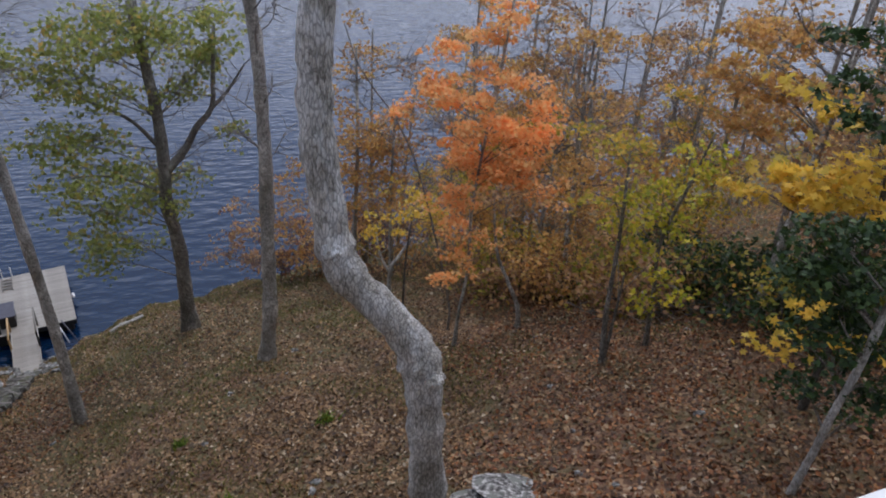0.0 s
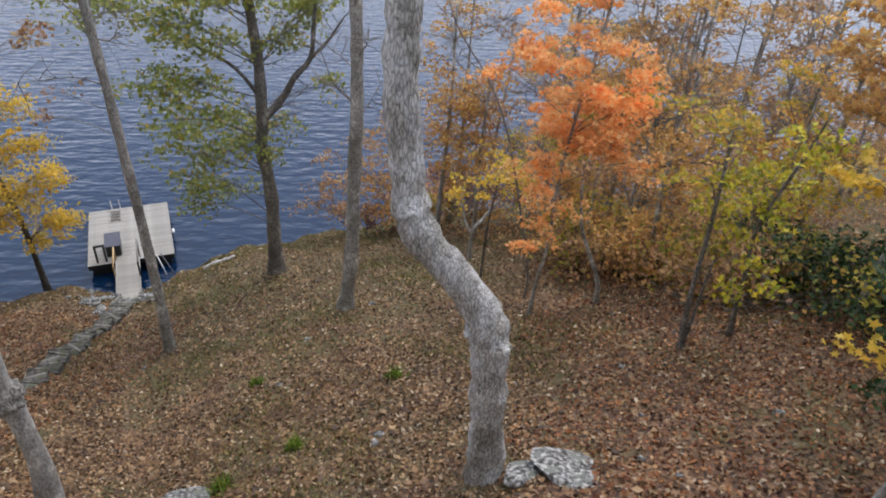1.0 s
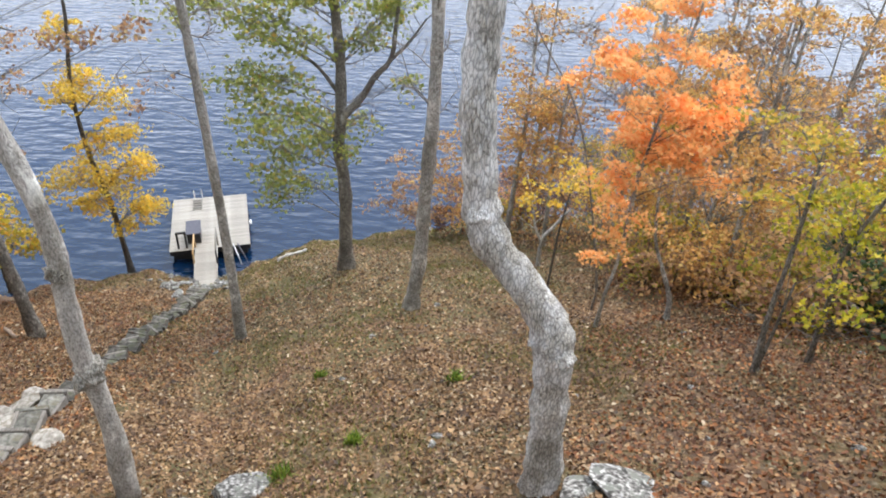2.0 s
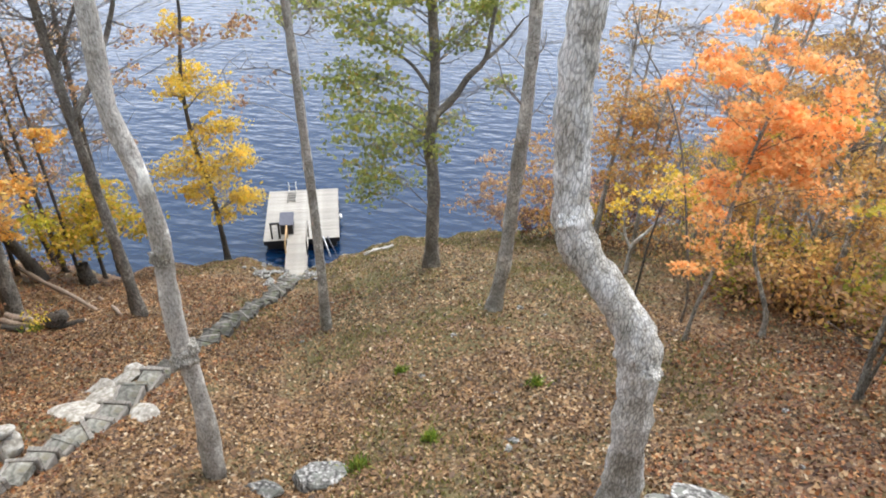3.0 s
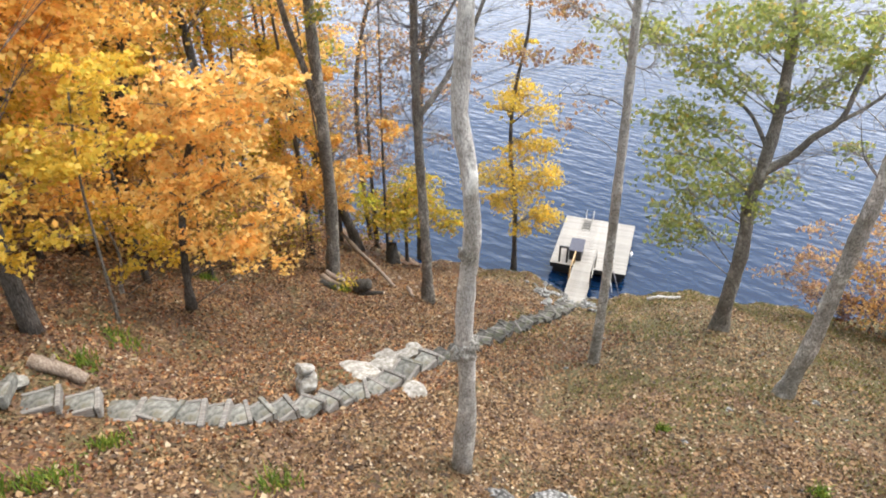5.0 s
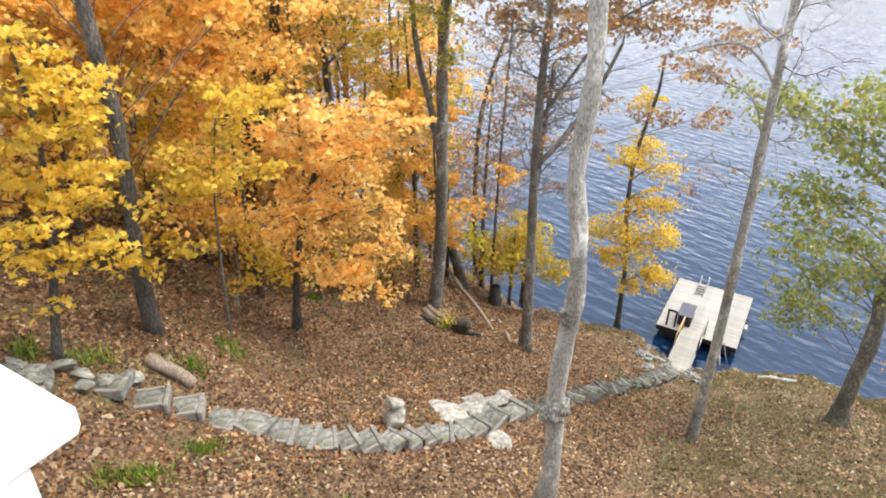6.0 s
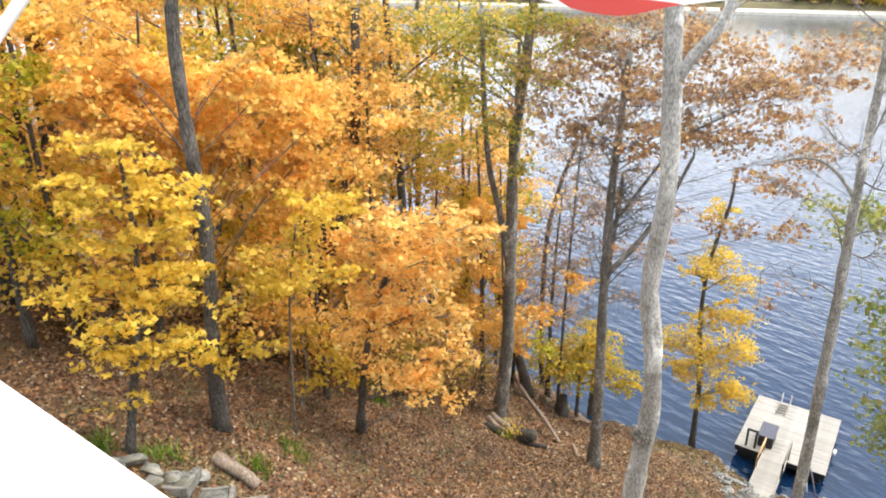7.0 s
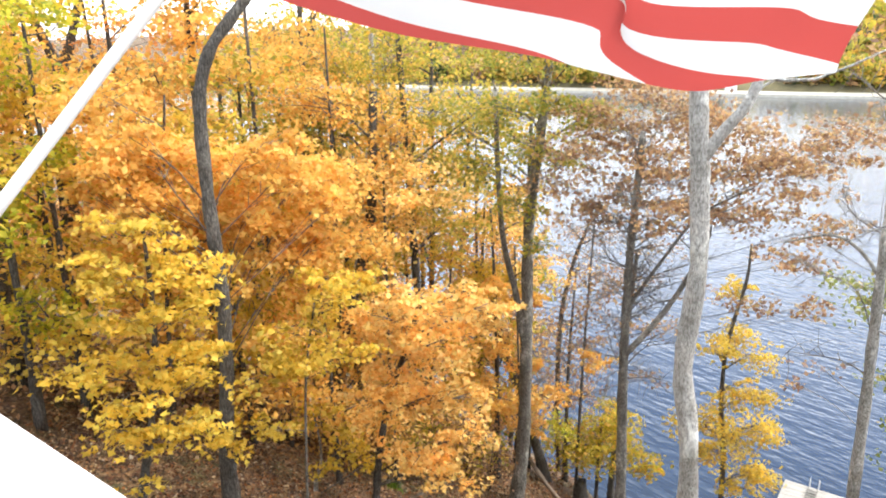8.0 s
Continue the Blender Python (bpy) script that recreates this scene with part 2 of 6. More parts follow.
NX, NY = -0.6, 0.8          # towards the lake
GROUND, WATER = ground_material(), water_material()
STONE = surface("lichen_stone", [(0.38, (0.035, 0.034, 0.032)), (0.48, (0.13, 0.127, 0.12)), (0.56, (0.3, 0.297, 0.285)), (0.66, (0.55, 0.545, 0.52))], 12, 0.92, 0.8, 0.03, patch=(5, 0.53, 0.62, (0.16, 0.17, 0.15)), vary=0.25)
STEPSTONE = surface("step_stone", [(0.35, (0.07, 0.07, 0.06)), (0.5, (0.165, 0.165, 0.145)), (0.68, (0.3, 0.3, 0.272))], 7, 0.92, 0.6, 0.02, patch=(3, 0.52, 0.66, (0.13, 0.12, 0.085)), vary=0.3)
PALESTONE = surface("pale_fieldstone", [(0.35, (0.16, 0.145, 0.12)), (0.5, (0.33, 0.315, 0.28)), (0.66, (0.5, 0.485, 0.45))], 6, 0.9, 0.6, 0.02, patch=(4, 0.55, 0.65, (0.2, 0.18, 0.14)), vary=0.2)
RUBBLE = surface("dark_rubble", [(0.35, (0.03, 0.028, 0.024)), (0.5, (0.085, 0.08, 0.07)), (0.68, (0.2, 0.19, 0.17))], 8, 0.92, 0.6, 0.02, patch=(3, 0.5, 0.64, (0.08, 0.085, 0.05)), vary=0.35)
TIMBER = surface("weathered_timber", [(0.3, (0.11, 0.103, 0.09)), (0.55, (0.235, 0.22, 0.197)), (0.75, (0.35, 0.33, 0.295))], 5, 0.9, 0.5, 0.01, (1, 6, 6), vary=0.15)
DECK = surface("silver_decking", [(0.3, (0.22, 0.205, 0.18)), (0.55, (0.34, 0.32, 0.285)), (0.8, (0.44, 0.42, 0.38))], 3, 0.8, 0.3, 0.004, (1.2, 9, 9), vary=0.12)
NEWWOOD = surface("fresh_lumber", [(0.3, (0.4, 0.26, 0.12)), (0.7, (0.6, 0.42, 0.22))], 6, 0.75, 0.3, 0.004, (8, 8, 1))
BLACK = surface("black_float", [(0.3, (0.012, 0.012, 0.013)), (0.7, (0.035, 0.035, 0.038))], 8, 0.6, 0.2, 0.004)
SLATE = surface("slate_vinyl", [(0.3, (0.045, 0.045, 0.065)), (0.7, (0.075, 0.075, 0.1))], 6, 0.5, 0.2, 0.003)
STEEL = surface("galvanised_steel", [(0.3, (0.45, 0.46, 0.48)), (0.7, (0.65, 0.66, 0.68))], 12, 0.4, 0.1, 0.002, metal=0.9)
WHITE = surface("white_paint", [(0.3, (0.8, 0.8, 0.79)), (0.7, (0.84, 0.84, 0.83))], 5, 0.5, 0.15, 0.003)
CUTWOOD = surface("sawn_wood_end", [(0.3, (0.3, 0.23, 0.16)), (0.7, (0.5, 0.41, 0.31))], 20, 0.85, 0.4, 0.005)
LOGWOOD = surface("split_log", [(0.3, (0.12, 0.085, 0.06)), (0.55, (0.27, 0.21, 0.16)), (0.75, (0.42, 0.36, 0.3))], 6, 0.9, 0.6, 0.015, (5, 5, 1))


# ---- mesh helpers ----
def mesh_object(name, verts, faces, mat, parent=None, label="", smooth_shade=False):
    me = bpy.data.meshes.new(name)
    me.from_pydata(verts, [], faces)
    me.materials.append(mat)
    if smooth_shade:
        me.polygons.foreach_set("use_smooth", [True] * len(me.polygons))
    me.update()
    ob = new(name, me)
    if parent:
        ob.parent = parent
    if label:
        tagged(ob, label)
    return ob


def part(name, bm, mat, parent, label=""):
    me = bpy.data.meshes.new(name)
    bm.to_mesh(me)
    bm.free()
    me.materials.append(mat)
    ob = new(name, me)
    ob.parent = parent
    if label:
        tagged(ob, label)
    return ob


def thing(name, where, label, category, group="", turn=0.0):
    ob = new(name)
    ob.empty_display_size = 0.2
    ob.matrix_world = pose(*where, 0, 0, turn)
    return tagged(ob, label, category, group)


def box_bm(sx, sy, sz, at=(0, 0, 0), bevel=0.01, turn=None):
    bm = bmesh.new()
    bmesh.ops.create_cube(bm, size=1)
    bmesh.ops.scale(bm, vec=(sx, sy, sz), verts=bm.verts)
    if bevel:
        bmesh.ops.bevel(bm, geom=bm.edges[:], offset=bevel, segments=1, affect="EDGES")
    if turn:
        bmesh.ops.rotate(bm, matrix=Euler([radians(a) for a in turn]).to_matrix(), verts=bm.verts)
    bmesh.ops.translate(bm, vec=at, verts=bm.verts)
    return bm


def spline(pts, n):
    """Points along a smooth curve through pts."""
    p = np.array(pts, float)
    p = np.vstack([2 * p[0] - p[1], p, 2 * p[-1] - p[-2]])
    segs = len(p) - 3
    u = np.linspace(0, segs, n)
    i = np.minimum(u.astype(int), segs - 1)
    f = (u - i)[:, None]
    a, b, c, d = p[i], p[i + 1], p[i + 2], p[i + 3]
    return 0.5 * (2 * b + (c - a) * f + (2 * a - 5 * b + 4 * c - d) * f * f + (3 * b - a - 3 * c + d) * f ** 3)


class Tubes:
    """Collects tapered tubes into one mesh."""

    def __init__(self):
        self.v, self.f, self.n = [], [], 0

    def add(self, pts, radii, sides=6, rng=None, rough=0.0):
        pts = np.asarray(pts, float)
        n, base = len(pts), self.n
        d = np.empty_like(pts)
        d[1:-1], d[0], d[-1] = pts[2:] - pts[:-2], pts[1] - pts[0], pts[-1] - pts[-2]
        d /= np.linalg.norm(d, axis=1)[:, None] + 1e-9
        side = np.cross(d, (0.3, 1.0, 0.2))
        side /= np.linalg.norm(side, axis=1)[:, None] + 1e-9
        up = np.cross(d, side)
        ang = np.arange(sides) * 2 * math.pi / sides
        r = np.asarray(radii, float)[:, None, None] * (1 + (rough * rng.normal(size=(n, sides, 1)) if rough else 0.0))
        ring = pts[:, None] + r * (np.cos(ang)[None, :, None] * side[:, None] + np.sin(ang)[None, :, None] * up[:, None])
        self.v.append(ring.reshape(-1, 3))
        k, s = np.meshgrid(np.arange(n - 1), np.arange(sides), indexing="ij")
        a, b = base + k * sides + s, base + k * sides + (s + 1) % sides
        self.f += np.stack([a, b, b + sides, a + sides], -1).reshape(-1, 4).tolist()
        self.f.append(tuple(range(base + sides - 1, base - 1, -1)))
        self.f.append(tuple(range(base + (n - 1) * sides, base + n * sides)))
        self.n += n * sides

    def wisps(self, a, m, e, r0, r1):
        """Many thin three-sided twigs at once, from a over m to e."""
        a, m, e = (np.asarray(q, float) for q in (a, m, e))
        count = len(a)
        d = e - a
        d /= np.linalg.norm(d, axis=1)[:, None] + 1e-9
        side = np.cross(d, (0.3, 1.0, 0.2))
        side /= np.linalg.norm(side, axis=1)[:, None] + 1e-9
        up = np.cross(d, side)
        ang = np.arange(3) * 2 * math.pi / 3
        off = np.cos(ang)[None, :, None] * side[:, None] + np.sin(ang)[None, :, None] * up[:, None]
        rm = 0.55 * np.asarray(r0) + 0.45 * r1
        rings = np.stack([q[:, None] + np.broadcast_to(np.asarray(r, float).reshape(-1, 1, 1), (count, 1, 1)) * off for q, r in ((a, r0), (m, rm), (e, r1))], 1)
        self.v.append(rings.reshape(-1, 3))
        one = np.array([(k * 3 + s, k * 3 + (s + 1) % 3, k * 3 + 3 + (s + 1) % 3, k * 3 + 3 + s) for k in range(2) for s in range(3)])
        self.f += (one[None] + self.n + 9 * np.arange(count)[:, None, None]).reshape(-1, 4).tolist()
        self.n += 9 * count

    def make(self, name, mat, parent=None):
        return mesh_object(name, np.vstack(self.v), self.f, mat, parent, smooth_shade=True)


def leaf_mesh(name, centres, size, mat, parent, rng, flat=0.5, lobed=False, rich=False):
    """Many single leaves: folded kites, three-pointed or five-pointed ones, each with its own turn."""
    n = len(centres)
    if n == 0:
        return None
    if lobed:
        shape = np.array([(0, -0.5, 0), (0.16, -0.14, 0.03), (0.5, -0.2, 0), (0.3, 0.08, 0.05), (0.38, 0.38, 0.02), (0.1, 0.24, 0.05), (0, 0.58, 0),
                          (-0.1, 0.24, 0.05), (-0.38, 0.38, 0.02), (-0.3, 0.08, 0.05), (-0.5, -0.2, 0), (-0.16, -0.14, 0.03)])
        faces = [(0, 1, 11), (1, 2, 3), (3, 4, 5), (5, 6, 7), (7, 8, 9), (9, 10, 11), (1, 3, 5, 7, 9, 11)]
    elif rich:
        shape = np.array([(0, -0.5, 0), (0.5, 0.05, 0.1), (0.16, 0.12, 0.02), (0, 0.6, 0.06), (-0.16, 0.12, 0.02), (-0.5, 0.05, 0.1)])
        faces = [(0, 1, 2), (2, 3, 4), (4, 5, 0), (0, 2, 4)]
    else:
        shape = np.array([(0, -0.55, 0), (0.36, 0.02, 0.12), (0, 0.55, 0), (-0.36, 0.02, 0.12)])
        faces = [(0, 1, 2), (0, 2, 3)]
    nrm = rng.normal(size=(n, 3)) * (1 - flat) + np.array([0, 0, 1.0]) * flat * rng.choice([1, 1, 1, -1], size=(n, 1))
    nrm /= np.linalg.norm(nrm, axis=1)[:, None] + 1e-9
    t = rng.normal(size=(n, 3))
    t -= nrm * (t * nrm).sum(1)[:, None]
    t /= np.linalg.norm(t, axis=1)[:, None] + 1e-9
    b = np.cross(nrm, t)
    sz = size * rng.uniform(0.65, 1.3, n)
    k = len(shape)
    v = centres[:, None, :] + sz[:, None, None] * (shape[None, :, 0:1] * b[:, None] + shape[None, :, 1:2] * t[:, None] + shape[None, :, 2:3] * nrm[:, None])
    v = v.reshape(-1, 3)
    me = bpy.data.meshes.new(name)
    me.vertices.add(len(v))
    me.vertices.foreach_set("co", v.astype(np.float32).ravel())
    loops = np.concatenate([np.array(f) for f in faces])
    lens = np.array([len(f) for f in faces])
    allv = (loops[None] + (np.arange(n) * k)[:, None]).ravel()
    me.loops.add(len(allv))
    me.loops.foreach_set("vertex_index", allv.astype(np.int32))
    tot = np.tile(lens, n)
    me.polygons.add(len(tot))
    me.polygons.foreach_set("loop_start", (np.cumsum(tot) - tot).astype(np.int32))
    me.update(calc_edges=True)
    me.materials.append(mat)
    ob = new(name, me)
    if parent:
        ob.parent = parent
    return ob


# ---- the ground, from the lake bed to the far hills ----
def smooth(v):
    v = min(max(v, 0.0), 1.0)
    return v * v * (3 - 2 * v)
def shoreline(a):
    """Where the lake's edge lies, for a place a metres along the shore, without the low point of land on the left."""
    c = min(max(a - 2, -26), 26)
    return 28.0 - 1.7 * math.exp(-(a / 2.2) ** 2) - 0.004 * c * c + 0.18 * math.sin(a * 1.7) + 0.1 * math.sin(a * 4.3 + 1) + 2.4 * smooth((-8 - a) / 5)


def inland(x, y):
    """Metres from the near waterline, positive on land."""
    a, b = 0.8 * x + 0.6 * y, NX * x + NY * y
    return shoreline(a) + 70 * smooth((-15.5 - a) / 60) - b


def height(x, y):
    """Height of the ground above the water."""
    s = inland(x, y)
    if s > 0:
        a, b = 0.8 * x + 0.6 * y, NX * x + NY * y
        up = shoreline(a) - b
        z = 0.05 + 0.33 * smooth(s / 0.8) + 0.44 * min(max(up, 0), 26) + 0.12 * max(0, up - 26) + 0.02 * min(s, 40)
        near = smooth(s / 3)
        z += 0.12 * max(0.0, min(-6 - x, 16)) * smooth((7 - y) / 9) * near
        return z + near * (0.04 * math.sin(0.55 * x + 0.9 * math.sin(0.4 * y)) + 0.03 * math.sin(0.8 * y + 0.5 * x + 1.3) + 0.02 * math.sin(2.1 * x - 1.3 * y) + 0.014 * math.sin(5.1 * x + 3.3 * y))
    if s > -405:
        return 0.05 + max(-3.0, 0.5 * s)
    far = -405 - s
    return min(-3 + 0.9 * far, 1.2) + 62 * smooth((far - 25) / 260)


def steps_of(lo, hi, fine_lo, fine_hi, fine, grow=1.18):
    """Grid lines that are fine inside a stretch and widen outside it."""
    mid = list(np.arange(fine_lo, fine_hi + 1e-6, fine))
    d, x, up = fine, fine_hi, []
    while x < hi:
        d *= grow
        x += d
        up.append(min(x, hi))
    d, x, down = fine, fine_lo, []
    while x > lo:
        d *= grow
        x -= d
        down.append(max(x, lo))
    return down[::-1] + mid + up


def ground_sheet():
    us = steps_of(-1500, 1500, -24, 26, 0.3)
    ws = steps_of(-200, 900, -10, 31, 0.3)
    near_far = np.arange(450, 520, 4.0)
    ws = sorted(set(ws) | set(near_far.tolist()))
    verts = []
    for w in ws:
        for u in us:
            x, y = 0.8 * u + NX * w, 0.6 * u + NY * w
            verts.append((x, y, height(x, y)))
    c = len(us)
    faces = [(j * c + i, j * c + i + 1, (j + 1) * c + i + 1, (j + 1) * c + i) for j in range(len(ws) - 1) for i in range(c - 1)]
    ob = mesh_object("ground", verts, faces, GROUND, smooth_shade=True)
    tagged(ob, "wooded slope of bare soil under fallen leaves", "ground", kind="structure")


ground_sheet()
lake = mesh_object("water", [(0.8 * u + NX * w, 0.6 * u + NY * w, 0.0) for w in (20, 40, 120, 520) for u in (-1400, -200, -30, 30, 200, 1400)],
                   [(j * 6 + i, j * 6 + i + 1, j * 6 + i + 7, j * 6 + i + 6) for j in range(3) for i in range(5)], WATER)
tagged(lake, "deep blue rippled lake water", "water", kind="structure")


# ---- trees ----
def sprays(lobes, per, rng, flatness=0.3, spread=0.34):
    """Twig ends inside the lobes, and leaf places in thin drooping sprays held out from them, tier over tier."""
    ends, leaves = [], []
    for x, y, z, r in lobes:
        c = np.array((x, y, z))
        m = max(4, int(8 * r * r + 5 * r + 3))
        d = rng.normal(size=(m, 3))
        d /= np.linalg.norm(d, axis=1)[:, None]
        rad = rng.uniform(0.25, 1.08, m) ** 0.6
        p = c + d * rad[:, None] * r * np.array((1.15, 1.15, 0.6))
        ends.append(p)
        cnt = max(8, int(per * r * r / m * 13))
        q = np.repeat(np.arange(m), (cnt * rng.uniform(0.4, 1.6, m)).astype(int))
        wide = (2.0 * spread * rng.uniform(0.7, 1.35, m) * max(0.42, min(r, 1.1)))[q]
        az = (np.arctan2(d[:, 1], d[:, 0]) + rng.normal(size=m) * 0.5)[q]
        rr, th = np.sqrt(rng.uniform(0, 1, len(q))), rng.uniform(0, 2 * math.pi, len(q))
        a, b = 1.3 * rr * np.cos(th) + 0.25, 0.8 * rr * np.sin(th)
        tip = (rng.normal(size=m) * 0.16)[q]
        h = tip * a - 0.22 * rr * rr + rng.normal(size=len(q)) * flatness * 0.5
        leaves.append(p[q] + wide[:, None] * np.stack([a * np.cos(az) - b * np.sin(az), a * np.sin(az) + b * np.cos(az), h], 1))
    return ends, np.vstack(leaves)


def tree(name, label, path, r0, r1, lobes=(), leaf=None, per=80, size=0.11, bark=BARK_DARK, seed=1, group="", category="tree", flare=1.35, sides=14,
         limbs=(), lobed=False, bare=0, flatness=0.3, spread=0.34, n=44, knots=(), limb=1.0, swell=()):
    """A tree: a trunk along path, limbs out to each lobe of the crown, and leaves in sprays on the twigs."""
    rng = np.random.default_rng(seed)
    base = path[0]
    root = thing(name, (base[0], base[1], base[2]), label, category, group)
    off = np.array(base)
    pts = spline([(p[0], p[1], p[2]) for p in path], n) - off
    pts[0, 2] -= 0.25
    rad = [r0 + (r1 - r0) * (k / (n - 1)) ** 0.8 for k in range(n)]
    for k in range(5):
        rad[k] *= 1 + (flare - 1) * (1 - k / 5) ** 2
    for k in range(n):
        rad[k] *= 1 + 0.05 * math.sin(k * 1.3 + seed) + 0.04 * rng.normal()
    for zc, much, wide in swell:
        rad = [r * (1 + much * math.exp(-((p[2] + off[2] - zc) / wide) ** 2)) for r, p in zip(rad, pts)]
    t = Tubes()
    t.add(pts, rad, sides, rng, 0.045)
    t.make("trunk", bark, root)
    for (x, y, z), kr in knots:
        bm = bmesh.new()
        bmesh.ops.create_icosphere(bm, subdivisions=3, radius=1)
        o = Vector((seed * 5.1, z, x))
        for v in bm.verts:
            v.co *= kr * (1 + 0.55 * noise.noise(v.co * 1.6 + o) + 0.25 * noise.noise(v.co * 4 + o))
            v.co += Vector((x, y, z)) - Vector(off)
        part("knot", bm, BARK_MID if bark is BARK_PALE else bark, root, "swollen bark knot")
    for lp, a, b in limbs:
        tb, tw = Tubes(), Tubes()
        q = spline(lp, 14) - off
        tb.add(q, [a + (b - a) * k / 13 for k in range(14)], 8, rng, 0.05)
        for k in range(5, 14, 2):
            e = q[k] + rng.normal(size=3) * np.array((0.5, 0.5, 0.3)) + (0, 0, 0.5)
            tw.add(spline([q[k], (q[k] + e) / 2 + rng.normal(size=3) * 0.08, e], 5), np.linspace(b * 0.6, 0.008, 5), 4)
        tb.make("limb", bark, root)
        tagged(tw.make("branchwork", bark, root), kind="stuff")
    if bare:
        tb = Tubes()
        for _ in range(bare):
            k = int(rng.uniform(0.45, 0.98) * (n - 1))
            d = rng.normal(size=3) * np.array((1, 1, 0.4)) + (0, 0, 0.5)
            d /= np.linalg.norm(d)
            ln = rng.uniform(0.8, 2.4)
            e = pts[k] + d * ln
            mid = pts[k] + d * ln * 0.5 + rng.normal(size=3) * 0.12
            q = spline([pts[k], mid, e + rng.normal(size=3) * 0.1], 7)
            tb.add(q, np.linspace(min(0.02, rad[k] * 0.4), 0.005, 7), 5)
            s = np.repeat(q[2:], 3, axis=0)
            e2 = s + rng.normal(size=s.shape) * 0.3 + d * 0.25
            tb.wisps(s, (s + e2) / 2 + rng.normal(size=s.shape) * 0.05, e2, 0.01, 0.004)
        tagged(tb.make("branchwork", BARK_TWIG, root), kind="stuff")
    if lobes:
        ends, leaves = sprays(lobes, per, rng, flatness, spread)
        twigs = Tubes()
        for (x, y, z, r), tips in zip(lobes, ends):
            tb = Tubes()
            c = np.array((x, y, z)) - off
            lower = [k for k in range(n) if pts[k, 2] < c[2] - 0.25 * r] or [n // 2]
            dist = [abs(pts[k, 2] - (c[2] - 0.5 * r - 0.4 * math.hypot(pts[k, 0] - c[0], pts[k, 1] - c[1]))) for k in lower]
            k0 = lower[int(np.argmin(dist))]
            a = pts[k0]
            main = spline([a, a * 0.5 + c * 0.5 + rng.normal(size=3) * 0.22 * r + (0, 0, 0.12 * r), c], 6)
            ra = min(rad[k0] * 0.5, 0.016 + 0.024 * r) * limb
            tb.add(main, np.linspace(ra, ra * 0.45, 6), 4)
            e = tips[:17 if sides > 9 else 8] - off
            s = main[rng.integers(2, 6, len(e))]
            twigs.wisps(s, (s + e) / 2 + rng.normal(size=e.shape) * 0.1 * r, e, ra * 0.4, 0.006)
            tb.make("limb", BARK_TWIG if r0 < 0.12 else bark, root)
        tagged(twigs.make("branchwork", BARK_TWIG, root), kind="stuff")
        tagged(leaf_mesh("crown", leaves - off, size, leaf, root, rng, 0.52, lobed, sides > 9), kind="stuff")
    return root


tree("crooked_oak", "large grey oak with a double bend in its lichened trunk", [(0.05, 7.0, 10.75), (-0.04, 7, 11.82), (-0.10, 7, 12.73), (-0.17, 7, 13.45), (-0.31, 7, 13.9), (-0.65, 7, 14.36), (-1.10, 7, 14.86), (-1.29, 7, 15.3), (-1.36, 7, 15.9), (-1.44, 7, 16.58), (-1.46, 7, 17.2), (-1.42, 7, 17.9), (-1.3, 7.1, 19.6), (-1.25, 7.2, 22)], 0.262, 0.172, bark=BARK_GREY, seed=3, sides=28, n=70, knots=[((0.0, 6.79, 13.5), 0.14), ((-1.28, 6.8, 15.35), 0.11)], swell=[(13.6, 0.2, 0.3), (15.2, 0.12, 0.3), (13.1, 0.08, 0.15)])
tree("bent_tree", "slender pale grey tree with a knotted bent trunk", [(-6.78, 5.77, 8.75), (-6.72, 5.84, 10.4), (-6.75, 5.81, 11.7), (-6.78, 5.78, 12.4), (-6.74, 5.82, 13.4), (-6.71, 5.86, 14.2), (-6.76, 5.8, 15.2), (-6.85, 5.7, 16.05), (-6.8, 5.75, 17.3), (-6.84, 5.69, 18.4), (-6.9, 5.63, 19.2), (-6.93, 5.6, 20.2), (-6.9, 5.6, 22)], 0.165, 0.1, bark=BARK_PALE, seed=4, sides=18, knots=[((-6.75, 5.77, 11.85), 0.2), ((-6.68, 5.85, 12.0), 0.14), ((-6.85, 5.72, 11.7), 0.13), ((-6.73, 5.78, 13.75), 0.14)],
     limbs=[([(-6.84, 5.67, 18.7), (-6.7, 5.82, 19.05), (-6.55, 5.98, 19.35), (-6.45, 6.1, 19.8), (-6.3, 6.3, 20.6)], 0.075, 0.05)])
tree("slender_tree", "tall slender grey tree near the dock path", [(-9.70, 13.60, 4.9), (-9.70, 13.6, 7.96), (-9.77, 13.55, 11.6), (-9.83, 13.5, 13.9), (-9.88, 13.46, 15.6), (-9.92, 13.45, 17.2), (-9.95, 13.44, 19.5)], 0.15, 0.08,
     [(-10.9, 12.8, 16.1, 0.35), (-11.4, 12.4, 15.7, 0.4), (-9.3, 13.9, 18.6, 0.4), (-10.6, 13.0, 13.2, 0.3), (-11.0, 12.8, 12.6, 0.3), (-10.2, 13.2, 18.9, 0.45)], RUSSET, 26, 0.11, bark=BARK_MID, seed=5, bare=14, limb=0.5,
     limbs=[([(-9.86, 13.48, 15.4), (-10.3, 13.2, 16.0), (-10.8, 12.9, 16.2), (-11.5, 12.4, 15.9)], 0.05, 0.02), ([(-9.93, 13.45, 17.6), (-9.5, 13.8, 18.3), (-9.0, 14.1, 18.7)], 0.04, 0.02)])
